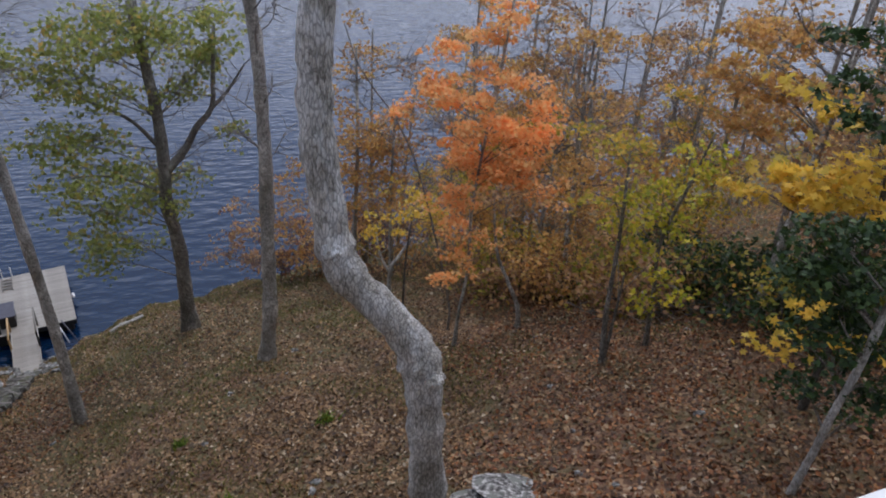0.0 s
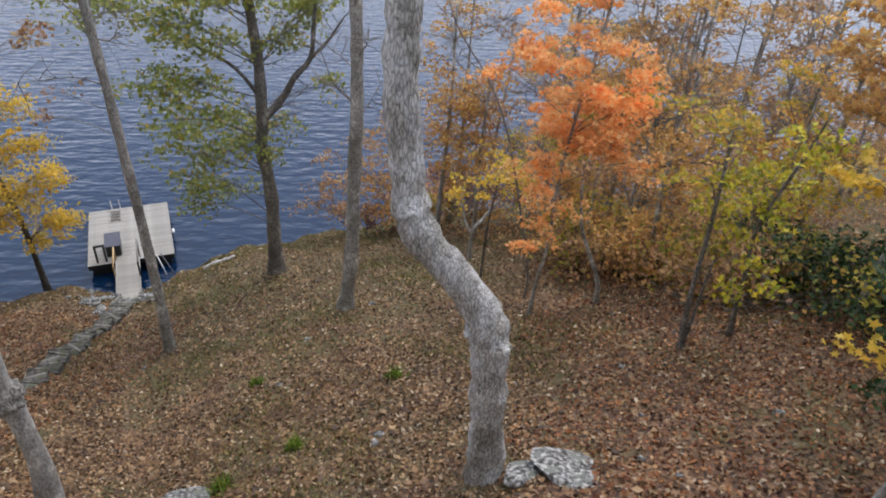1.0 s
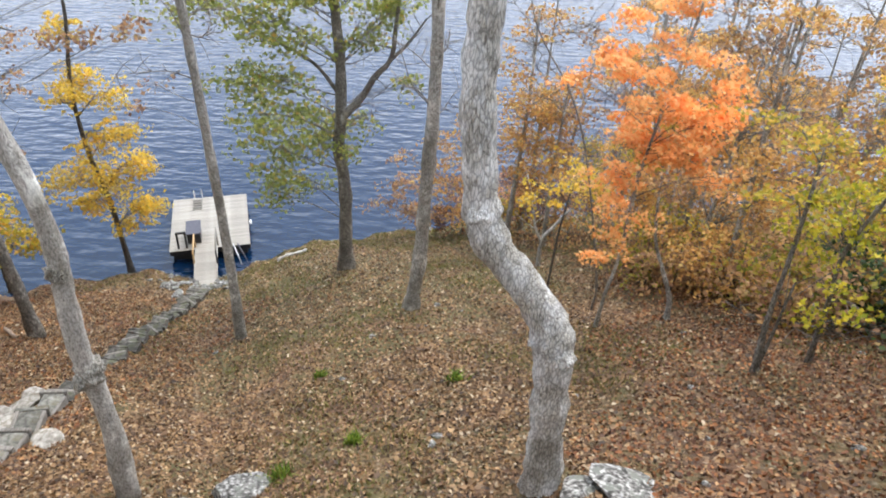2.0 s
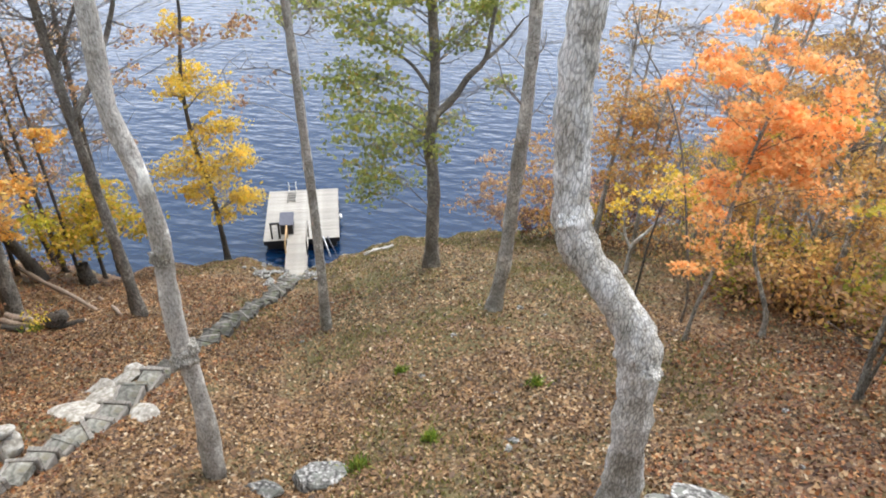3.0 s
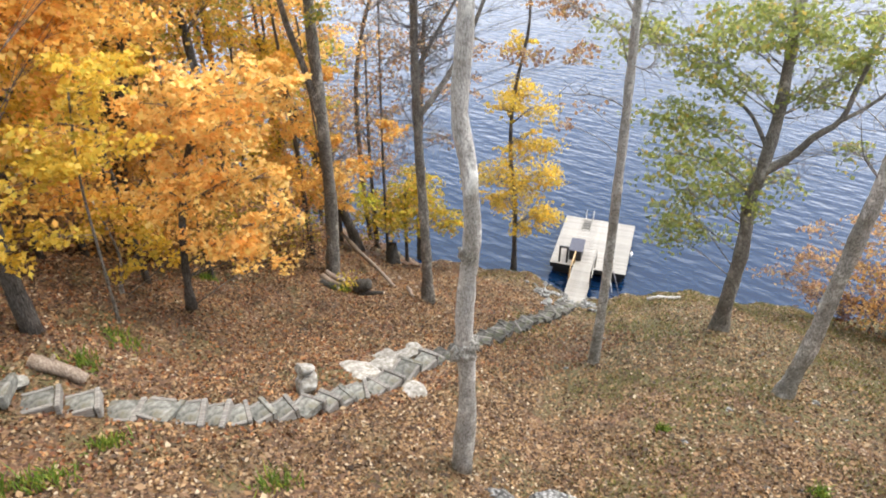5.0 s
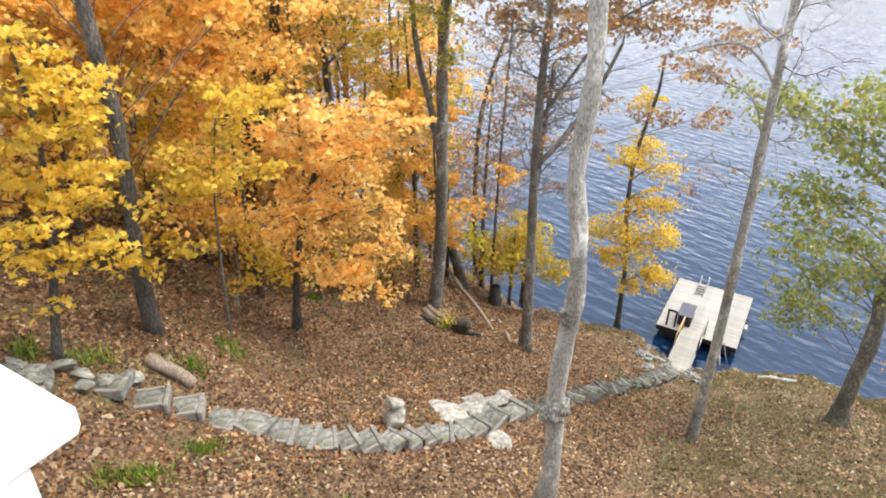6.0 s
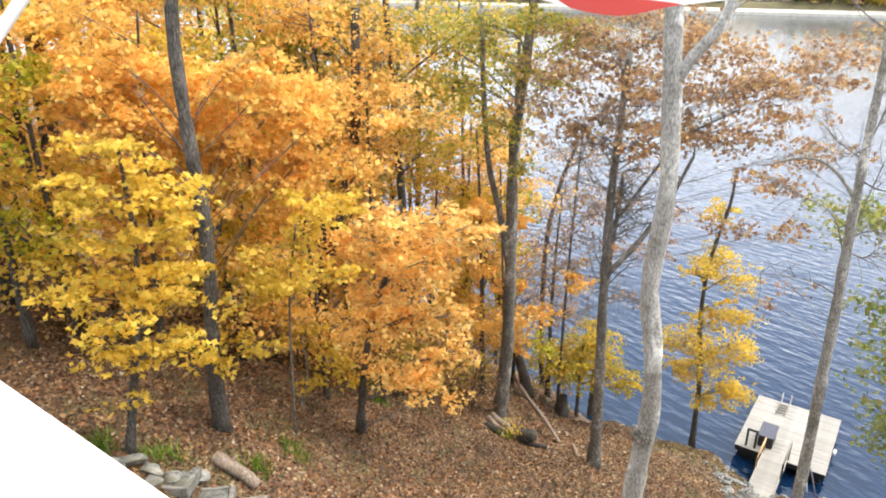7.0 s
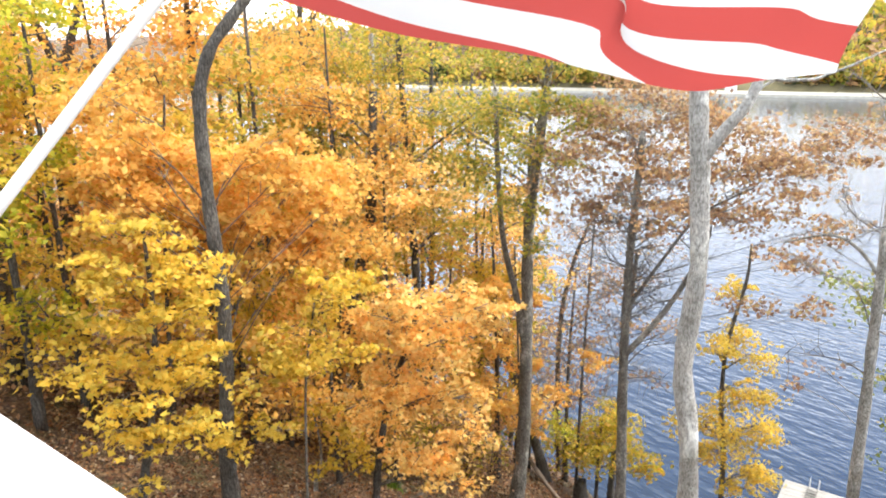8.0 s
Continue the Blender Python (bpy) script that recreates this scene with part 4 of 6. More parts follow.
tree("grey_oak", "pale slim oak with olive leaves", [(-24.5, 4.2, 4.4), (-24.4, 4.4, 7.5), (-24.2, 5.1, 9.8), (-24.03, 5.9, 13.1), (-23.92, 6.3, 16.2), (-23.88, 6.5, 19.1), (-23.8, 6.5, 21)], 0.2, 0.08, [(-23.8, 4.4, 17.9, 1.18), (-23.4, 5.8, 18.3, 1.18), (-23.3, 7.3, 17.5, 1.18), (-23.5, 5, 16.5, 1.08), (-22.8, 6.3, 16.1, 1.08), (-23.3, 8.1, 16.3, 1.1), (-24.1, 3.8, 15.1, 0.88), (-23.5, 5.4, 14.7, 0.79), (-22.2, 7.1, 14.9, 0.88), (-23, 8.4, 18.2, 1.23), (-22.9, 8.8, 15.4, 0.92), (-23.6, 5.2, 19.8, 1.18), (-22.1, 6.6, 19.8, 1.18)], OLIVE, 50, 0.13, bark=BARK_PALE, seed=33)
z = height(-21.5, 11.3)
tree("gold_sapling", "slim sapling with golden leaves between the oaks", [(-21.5, 11.3, z - 0.1), (-21.5, 11.3, z + 3), (-21.6, 11.2, z + 6), (-21.7, 11.0, z + 10)], 0.07, 0.025, [(-21.8, 10.3, 11.9, 0.58), (-22, 9.6, 8.3, 0.66), (-21.6, 10.1, 7.8, 0.64), (-22.1, 11.3, 7.1, 0.76), (-21.4, 11.7, 8.8, 0.5), (-21.5, 11.8, 6.2, 0.41), (-20.3, 13.8, 9.1, 0.52), (-20.6, 12.6, 8, 0.44), (-21.7, 11.6, 11.4, 0.47), (-22.1, 10.4, 9.6, 0.51)], GOLD, 120, 0.15, seed=45, limb=0.6)
z = height(-23.0, 15.0)
tree("russet_sapling", "slim oak with thin russet leaves at the shore", [(-23.0, 15.0, z - 0.1), (-23.0, 15.0, z + 4), (-22.9, 15.0, z + 8), (-22.8, 15.1, z + 13)], 0.08, 0.03, [(-22.1, 16.7, 9.4, 0.71), (-20.6, 17.4, 10, 0.69), (-22.3, 15.4, 10.6, 0.67), (-21.2, 17, 7.4, 0.55), (-23.2, 15.3, 8.6, 0.57), (-22.3, 16.6, 11.4, 0.72), (-23.5, 15.3, 11.5, 0.71), (-23.2, 13.5, 11.1, 0.6), (-20.6, 18.5, 11.2, 0.61)], RUSSET, 30, 0.13, seed=46, limb=0.6, bare=8)
tree("dead_tree", "dark leaning dead trunk at the wood's edge", [(-23.45, 13.75, 2.0), (-23.7, 13.4, 3.6), (-24.0, 12.9, 5.4), (-24.3, 12.5, 6.9), (-24.6, 11.9, 8.9), (-24.8, 11.5, 10.4), (-25, 11, 12)], 0.24, 0.12, seed=34, bare=4)
tree("shore_oak", "slim dark tree on the bank", [(-25.6, 15.7, 0.75), (-25.6, 15.7, 1.4), (-25.8, 15.6, 4), (-25.8, 15.6, 8.5), (-25.6, 16, 11.2), (-25.3, 16.5, 13)], 0.17, 0.07, [(-25.2, 16, 11.5, 0.9), (-25.6, 15.4, 13, 0.9), (-24.6, 16.8, 12.8, 0.8)], RUSSET, 22, 0.13, seed=35, bare=6)
tree("shore_tree", "dark slim tree behind the russet oak", [(-23.7, 17.4, -0.3), (-23.7, 17.4, 0.9), (-23.6, 17.4, 4), (-23.5, 17.5, 8), (-23.3, 17.6, 12)], 0.2, 0.08, [(-23.2, 17, 11, 0.9), (-22.8, 18, 12.5, 0.9)], RUSSET, 20, 0.13, seed=36, bare=8)
tree("bent_sapling", "pale crooked sapling at the clearing's edge", [(2.17, 15.09, 8.15), (2.1, 15.1, 8.8), (1.75, 15.16, 9.6), (1.4, 15.2, 10.4), (1.2, 15.3, 11.6)], 0.08, 0.03, [(1.2, 15.4, 12, 0.5), (1.6, 15.6, 11.6, 0.5)], RUSSET, 40, 0.11, bark=BARK_MID, seed=37)
tree("forked_sapling", "pale leaning sapling near the shore", [(-1.85, 20.74, 4.75), (-1.85, 20.74, 6), (-1.5, 20.77, 6.7), (-1.1, 20.8, 7.4)], 0.08, 0.05, bark=BARK_PALE, seed=38, limbs=[([(-1.85, 20.74, 5.9), (-2.2, 20.8, 6.6), (-2.4, 20.9, 7.6)], 0.05, 0.03)])
tree("twin_sapling", "leaning twin-stemmed sapling with amber leaves", [(3.71, 11.97, 9.65), (3.6, 12, 10.6), (3.55, 12.02, 11.3), (3.5, 12.05, 12.9), (3.4, 12.1, 14.4)], 0.08, 0.03, [(3.3, 12.3, 13.6, 0.6), (3.6, 12.4, 14.6, 0.6), (3.0, 12.6, 14.9, 0.6)], OLIVE, 46, 0.11, seed=39, bark=BARK_BROWN, limbs=[([(3.71, 11.97, 9.7), (3.78, 12.1, 10.6), (3.85, 12.3, 11.8)], 0.05, 0.02)])
tree("whip_sapling", "thin bare curving sapling", [(0.3, 15.85, 7.3), (0.22, 15.83, 8.5), (-0.65, 15.8, 11.97), (-1.28, 15.77, 13.5), (-1.92, 15.75, 14.4), (-2.28, 15.73, 15), (-2.54, 15.72, 15.8)], 0.035, 0.012, bark=BARK_TWIG, seed=43, bare=5, sides=7)
tree("yellow_sapling", "small sapling with yellow leaves before the woods", [(-1.1, 16.9, 6.6), (-1.1, 16.9, 7.2), (-1.05, 16.9, 9), (-0.9, 17, 10.4)], 0.05, 0.02, [(-0.9, 17.0, 10.8, 0.62), (-0.5, 17.7, 10.1, 0.49), (-1.7, 16.4, 10.4, 0.46)], YELLOW, 60, 0.12, seed=40)
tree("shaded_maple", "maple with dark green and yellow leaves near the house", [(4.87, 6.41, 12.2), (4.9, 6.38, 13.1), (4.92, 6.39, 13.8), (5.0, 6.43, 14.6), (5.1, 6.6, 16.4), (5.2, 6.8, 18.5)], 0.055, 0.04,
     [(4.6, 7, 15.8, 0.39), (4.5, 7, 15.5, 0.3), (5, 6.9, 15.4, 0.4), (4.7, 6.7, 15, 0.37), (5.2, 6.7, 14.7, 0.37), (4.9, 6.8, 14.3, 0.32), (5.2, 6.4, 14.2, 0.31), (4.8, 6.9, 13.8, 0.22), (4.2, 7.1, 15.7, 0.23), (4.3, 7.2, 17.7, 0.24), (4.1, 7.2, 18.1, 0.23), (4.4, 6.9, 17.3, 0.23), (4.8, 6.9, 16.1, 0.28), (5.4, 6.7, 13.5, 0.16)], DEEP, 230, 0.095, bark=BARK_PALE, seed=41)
tree("bright_maple", "maple branch with large yellow leaves", [(6.3, 8.9, 11.4), (6.2, 8.8, 13.5), (6.0, 8.7, 15.5), (5.6, 8.6, 17)], 0.07, 0.03, [(4.6, 9.2, 15.4, 0.21), (4.8, 9.1, 15.7, 0.22), (4.8, 8.9, 15.5, 0.22), (5, 8.7, 16, 0.23), (5.1, 8.5, 15.8, 0.26), (5.5, 8.6, 15.9, 0.26), (5.7, 8.4, 15.6, 0.23), (5, 9, 16.8, 0.16), (5.1, 8.7, 16.8, 0.16), (5.6, 8.5, 16.2, 0.22), (4.6, 8.9, 17, 0.13), (5.3, 8.7, 13.2, 0.16), (5.7, 8.5, 13.8, 0.2), (6, 8.1, 13.6, 0.18), (5.2, 8.7, 13, 0.12)], YELLOW, 120, 0.16, seed=42, lobed=True, flatness=0.3)

# low growth under the right-hand woods
rng = np.random.default_rng(48)
for k in range(66):
    x = rng.uniform(1.5, 14)
    y = 20.5 - 1.15 * x + rng.uniform(-1.6, 5.0)
    r = rng.uniform(0.45, 1.0)
    # beyond x 6.5 near-black leaves put the shade under the trees into colour
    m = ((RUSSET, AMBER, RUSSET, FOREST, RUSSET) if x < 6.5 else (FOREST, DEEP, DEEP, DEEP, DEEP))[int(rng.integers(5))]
    z = height(x, y)
    if y < 3:
        continue
    tree("bush", "leafy bush at the foot of the woods", [(x, y, z - 0.1), (x + 0.05, y, z + r), (x, y + 0.1, z + 2 * r)], 0.03, 0.012,
         [(x, y, z + r, r), (x + 0.7 * r, y + 0.2, z + 1.5 * r, 0.7 * r), (x - 0.6 * r, y - 0.2, z + 1.7 * r, 0.7 * r)], m, 26, 0.14, seed=400 + k, group="bushes under the woods", category="bush", sides=6, n=12)

rng = np.random.default_rng(49)
for k in range(36):
    x, y = rng.uniform(-27, -17), rng.uniform(-11, 8)
    r = rng.uniform(0.5, 1.0)
    z = height(x, y)
    if x > -18.2 - 0.3 * y or inland(x, y) < 2:
        continue
    tree("bush", "brown leafy bush in the shade of the maples", [(x, y, z - 0.1), (x + 0.05, y, z + r), (x, y + 0.1, z + 2 * r)], 0.03, 0.012,
         [(x, y, z + r, r), (x + 0.7 * r, y + 0.2, z + 1.5 * r, 0.7 * r), (x - 0.6 * r, y - 0.2, z + 1.7 * r, 0.7 * r)], (RUSSET, AMBER, RUSSET)[k % 3], 26, 0.14, seed=480 + k, group="bushes under the maples", category="bush", sides=6, n=12)

for k, (x, y) in enumerate([(-21.08, 4.72), (-20.62, 5.36), (-21.33, 6.39), (-21.3, 7.23), (-21.52, 8.19), (-21.51, 9.11), (-20.77, 9.71), (-20.14, 3.73), (-23.07, 7.38), (-22.78, 9.16), (-20.37, 3.06), (-24.19, 6.79)]):
    z, r = height(x, y), 1.0 + 0.25 * math.sin(7 * k)
    tree("bush", "tall brown bush behind the maples", [(x, y, z - 0.1), (x + 0.05, y, z + r), (x, y + 0.1, z + 2.4 * r)], 0.04, 0.012,
         [(x, y, z + r, r), (x + 0.7 * r, y + 0.3, z + 1.8 * r, 0.8 * r), (x - 0.6 * r, y - 0.3, z + 2.2 * r, 0.8 * r)], (RUSSET, AMBER, OLIVE)[k % 3], 30, 0.14, seed=530 + k, group="bushes under the maples", category="bush", sides=6, n=12)

# red shrubs at the right-hand shore
for k, (x, y, r, m) in enumerate([(-6.2, 26.6, 0.9, RUST), (-5.0, 27.2, 1.0, ORANGE), (-3.8, 27.6, 0.9, RUST), (-7.3, 26.0, 0.6, RUST), (-2.6, 26.4, 1.1, RUST), (-4.2, 25.6, 0.7, OLIVE)]):
    z = height(x, y)
    tree("shrub", "russet shrub on the lake bank", [(x, y, z - 0.1), (x + 0.05, y, z + r), (x, y + 0.1, z + 2.2 * r)], 0.04, 0.015,
         [(x, y, z + 1.3 * r, r), (x + 0.7 * r, y + 0.2, z + 2.1 * r, 0.8 * r), (x - 0.5 * r, y, z + 2.6 * r, 0.7 * r)], m, 62, 0.11, seed=50 + k, group="shrubs on the bank", category="shrub", sides=6)


for name, label, x, y, crown, m, seed in (
        ("shrub", "tall russet shrub leaning over the lake bank", -5.6, 26.6, [(-9.3, 25.4, 3.2, 0.66), (-8.5, 26, 2.7, 0.67), (-9.1, 25.8, 4.2, 0.55), (-8.2, 25.8, 4.3, 0.64), (-8.8, 25.5, 5.7, 0.48)], RUSSET, 56),
        ("shrub", "tall thin amber shrub on the lake bank", -3.4, 26.0, [(-7.1, 25.9, 3.2, 0.8), (-6.3, 25.3, 4.6, 0.71), (-7, 25.1, 5.3, 0.65), (-6.5, 26, 5.6, 0.71), (-6.9, 25.3, 6.7, 0.59), (-6.2, 25.3, 7.5, 0.58), (-5.8, 25.8, 3.4, 0.63)], AMBER, 57),
        ("sapling", "hazy amber saplings on the lake bank", -1.3, 25.2, [(-4, 25.6, 6.3, 0.8), (-3.1, 25.7, 5.3, 0.81), (-4.1, 25.6, 8, 0.77), (-2.8, 24.2, 8, 0.8), (-2.6, 25.1, 9, 0.72), (-3.4, 24.7, 9.4, 0.72), (-2.2, 25, 6.7, 0.76), (-1.9, 24.3, 8.5, 0.71)], AMBER, 58)):
    z = height(x, y)
    tree(name, label, [(x, y, z - 0.1), (x + 0.1, y, z + 1.5), (x + 0.2, y, z + 3.4), (x + 0.3, y + 0.1, z + 5.0)], 0.04, 0.012, crown, m, 42, 0.13, bark=BARK_MID, seed=seed, group="shrubs on the bank", category="shrub", sides=6, bare=5)


# ---- leaf litter, grass and undergrowth ----
def scatter(n, box, seed, keep=lambda x, y: True, lift=0.015):
    rng = np.random.default_rng(seed)
    out = []
    while len(out) < n:
        x, y = rng.uniform(box[0], box[1]), rng.uniform(box[2], box[3])
        if inland(x, y) > 0.35 and keep(x, y):
            out.append((x, y, height(x, y) + lift * rng.uniform(0.4, 1.8)))
    return np.array(out), rng


def patchy(x, y):
    return math.sin(0.9 * x + 1.7 * math.sin(0.6 * y)) + math.sin(1.1 * y + 1.3 * math.sin(0.7 * x + 2))


pts, rng = scatter(205000, (-22, 11, -4, 27), 61, lambda x, y: math.hypot(x, y) < 30 and (x < 0.8 or math.sin(83 * x + 29 * y) > 0.2) and (x > -9.2 or y > 9 or math.sin(59 * x - 37 * y) > -0.1) and (-0.6 * x + 0.8 * y < 12 or 0.8 * x + 0.6 * y < -1 or math.sin(71 * x - 43 * y) > 0.0) and (patchy(x, y) < 1.1 or math.sin(91 * x + 57 * y) > 0.1))
tagged(leaf_mesh("leaf_litter", pts, 0.08, FALLEN, None, rng, 0.6), "brown and rust fallen leaves strewn over the slope", "leaves", kind="stuff")
pts, rng = scatter(27000, (-28, -6, -4, 17), 64, lambda x, y: x < -9.2 - 0.1 * (y - 6) and inland(x, y) > 1.5, 0.02)
tagged(leaf_mesh("leaf_litter", pts, 0.09, RUST, None, rng, 0.6), "rust orange maple leaves lying uphill of the steps", "leaves", kind="stuff")
# red-brown leaves whose dark tone also carries the shade of the woods here
pts, rng = scatter(22000, (0.3, 11, 4, 21), 65, lambda x, y: x > 0.8 + 0.8 * math.sin(y * 1.3), 0.02)
tagged(leaf_mesh("leaf_litter", pts, 0.085, RUST, None, rng, 0.6), "dark rust leaves lying before the woods", "leaves", kind="stuff")
pts, rng = scatter(14000, (-40, 20, -14, 32), 62, lift=0.03)
tagged(leaf_mesh("leaf_litter", pts, 0.14, FALLEN, None, rng, 0.75), "brown fallen leaves under the trees", "leaves", kind="stuff")


def tuft_field(name, label, centres, seed, mat, tall, per, spread, width):
    rng = np.random.default_rng(seed)
    v, f = [], []
    for cx, cy in centres:
        for _ in range(per):
            x, y = cx + rng.normal() * spread, cy + rng.normal() * spread
            z = height(x, y) - 0.01
            a, h = rng.uniform(0, 6.28), tall * rng.uniform(0.4, 1.2)
            bx, by = rng.normal(size=2) * h * 0.45
            dx, dy = width * math.cos(a), width * math.sin(a)
            k = len(v)
            v += [(x - dx, y - dy, z), (x + dx, y + dy, z), (x + bx * 0.4 + dx * 0.7, y + by * 0.4 + dy * 0.7, z + h * 0.6), (x + bx * 0.4 - dx * 0.7, y + by * 0.4 - dy * 0.7, z + h * 0.6), (x + bx, y + by, z + h)]
            f += [(k, k + 1, k + 2, k + 3), (k + 3, k + 2, k + 4)]
    return tagged(mesh_object(name, v, f, mat), label, "grass", kind="stuff")


rng = np.random.default_rng(70)
spots = []
while len(spots) < 1500:
    x, y = rng.uniform(-14, 6), rng.uniform(4, 27)
    if inland(x, y) > 0.4 and 0.8 * x + 0.6 * y > -2.5 and (patchy(x, y) > 0.35 or inland(x, y) < 3.5) and -0.6 * x + 0.8 * y > 6:
        spots.append((x, y))
while len(spots) < 2100:
    x, y = rng.uniform(-20, 4), rng.uniform(10, 31)
    if 0.15 < inland(x, y) < 2.6:
        spots.append((x, y))
tuft_field("dry_grass", "thin olive and straw grass on the lower slope", spots, 71, SEDGE, 0.11, 15, 0.3, 0.013)
for k, (x, y, s) in enumerate([(-4.67, 7.22, 0.13), (-7.6, 2.5, 0.2), (-13.7, 1.8, 0.2), (-12.75, 0.92, 0.15), (-18.81, 5.37, 0.13), (-12.4, -0.9, 0.2), (-12.46, -1.87, 0.15), (-9.75, 0.6, 0.16), (-9.1, -0.75, 0.22), (-9.0, -0.3, 0.2), (-18.55, 9.95, 0.14), (-3.6, 8.2, 0.07), (-2.2, 10.4, 0.08), (-5.6, 10.8, 0.07)]):
    tuft_field("green_tuft", "bright green low weed in the leaf litter", [(x, y)], 80 + k, BLADE, 0.24, 120, s, 0.016)
pts, rng = scatter(20000, (-36, 18, -14, 32), 63, lambda x, y: (y > 20 - 1.15 * x or x < -19 - 0.35 * (y - 2)), 0.35)
tagged(leaf_mesh("undergrowth", pts, 0.13, RUSSET, None, rng, 0.2), "low russet undergrowth on the woods floor", "undergrowth", kind="stuff")


# ---- stones ----
def rock_bm(sx, sy, sz, seed, rough=0.22):
    """A stone with flat broken faces and slightly worn edges."""
    rng = np.random.default_rng(seed)
    bm = bmesh.new()
    bmesh.ops.create_icosphere(bm, subdivisions=3, radius=1)
    o = Vector(rng.uniform(-50, 50, 3))
    cuts = [(Vector(d).normalized(), rng.uniform(0.5, 0.82)) for d in rng.normal(size=(9, 3))] + [(Vector((0.1, 0.05, 1)).normalized(), 0.62)]
    for v in bm.verts:
        c = v.co * (1 + rough * noise.noise(v.co * 1.1 + o))
        for d, h in cuts:
            over = c.dot(d) - h
            if over > 0:
                c -= d * over * 0.93
        c += Vector((noise.noise(c * 4 + o), noise.noise(c * 4 - o), noise.noise(c * 5 + o))) * rough * 0.22
        v.co = (c.x * sx * 1.3, c.y * sy * 1.3, c.z * sz * 1.4)
    return bm


def rock(name, label, x, y, sx, sy, sz, seed, turn=0, sink=0.35, tilt=-20, mat=STONE):
    me_bm = rock_bm(sx, sy, sz, seed)
    me = bpy.data.meshes.new(name)
    me_bm.to_mesh(me)
    me_bm.free()
    me.materials.append(mat)
    ob = new(name, me)
    ob.matrix_world = pose(x, y, height(x, y) + sz * (1 - 2 * sink), tilt, 0, turn)
    return tagged(ob, label, "rock")


rock("boulder", "grey lichened boulder half sunk in the leaves", -5.3, 6.72, 0.55, 0.4, 0.2, 1, 25)
rock("boulder", "small pale stone beside the boulder", -5.85, 5.95, 0.28, 0.2, 0.12, 2, 10)
rock("boulder", "broad lichen-spotted rock at the oak's foot", 1.3, 7.05, 0.6, 0.42, 0.17, 3, -10, 0.5)
rock("boulder", "pale rock beside the lichen-spotted one", 0.6, 6.85, 0.28, 0.22, 0.11, 4, 30, 0.45)
rock("boulder", "grey upright stone beside the steps", -10.6, 4.55, 0.26, 0.24, 0.32, 5, 0, 0.2, -20, PALESTONE)
rock("boulder", "flat stone on the upright one", -10.62, 4.6, 0.2, 0.18, 0.1, 6, 40, -2.6, -20, PALESTONE)
for k, (x, y, a, b) in enumerate([(-11.1, 6.3, 0.6, 0.4), (-11.5, 7.1, 0.42, 0.28), (-11.7, 7.9, 0.5, 0.3), (-12.0, 8.4, 0.35, 0.26), (-9.55, 6.7, 0.3, 0.22), (-11.9, 7.4, 0.3, 0.25)]):
    rock("flat_stone", "pale flat fieldstone beside the steps", x, y, a, b, 0.1, 10 + k, 30 + 37 * k, 0.15, -12, PALESTONE)
rng = np.random.default_rng(5)
for k in range(26):
    x, y = rng.uniform(-12, 6), rng.uniform(5.5, 16)
    s = rng.uniform(0.03, 0.08)
    rock("small_stone", "small pale stone in the leaves", x, y, s * 1.4, s, s * 0.6, 100 + k, rng.uniform(0, 180), 0.3)
for k in range(30):
    x = rng.uniform(-21, -8)
    lo, hi = 0.0, 40.0
    for _ in range(30):
        mid = (lo + hi) / 2
        lo, hi = (mid, hi) if inland(x, mid) > 0.15 else (lo, mid)
    s = rng.uniform(0.07, 0.22)
    rock("shore_stone", "pale stone at the waterline", x, lo, s * 1.5, s, s * 0.7, 200 + k, rng.uniform(0, 180), 0.3)

for k in range(34):
    x, y = -15.4 + rng.normal() * 0.75, 19.2 + rng.normal() * 0.75
    if inland(x, y) < 0.1:
        continue
    s = rng.uniform(0.08, 0.2)
    rock("rubble_stone", "grey broken stone at the gangway's foot", x, y, s * 1.4, s, s * 0.6, 240 + k, rng.uniform(0, 180), 0.25)

# ---- garden steps down to the dock ----
def tread_bm(ln, wd, seed):
    """A rough flat slab with worn corners."""
    bm = bmesh.new()
    bmesh.ops.create_cube(bm, size=1)
    bmesh.ops.scale(bm, vec=(ln * 0.98, wd * 0.94, 0.16), verts=bm.verts)
    bmesh.ops.subdivide_edges(bm, edges=bm.edges[:], cuts=3, use_grid_fill=True)
    o = Vector((seed * 3.7, seed * 1.3, 0))
    for v in bm.verts:
        edge = max(abs(v.co.x) / (ln * 0.49), abs(v.co.y) / (wd * 0.47))
        v.co += Vector((noise.noise(v.co * 4 + o), noise.noise(v.co * 4 + o * 2), 0)) * 0.02
        v.co.z += 0.014 * noise.noise(v.co * 5 + o) - 0.02 * smooth((edge - 0.7) / 0.3) - 0.06
    return bm


STEPS = [(-11.7, -0.85), (-11.5, -0.36), (-11.24, 0.27), (-11.06, 0.82), (-10.73, 1.38), (-10.25, 1.84), (-9.95, 2.24), (-9.79, 2.6), (-9.71, 2.97), (-9.7, 3.38), (-9.68, 3.85), (-9.85, 4.41), (-9.97, 4.86), (-10.1, 5.29), (-10.07, 5.77), (-10.08, 6.15), (-10.3, 6.67), (-10.75, 7.5), (-11.06, 8.35)]
LOWER = [(-11.06, 8.35), (-11.27, 9.05), (-11.87, 10.84), (-12.55, 12.7), (-13.5, 15.1), (-14.7, 17.95), (-15.3, 19.3)]
rng = np.random.default_rng(9)
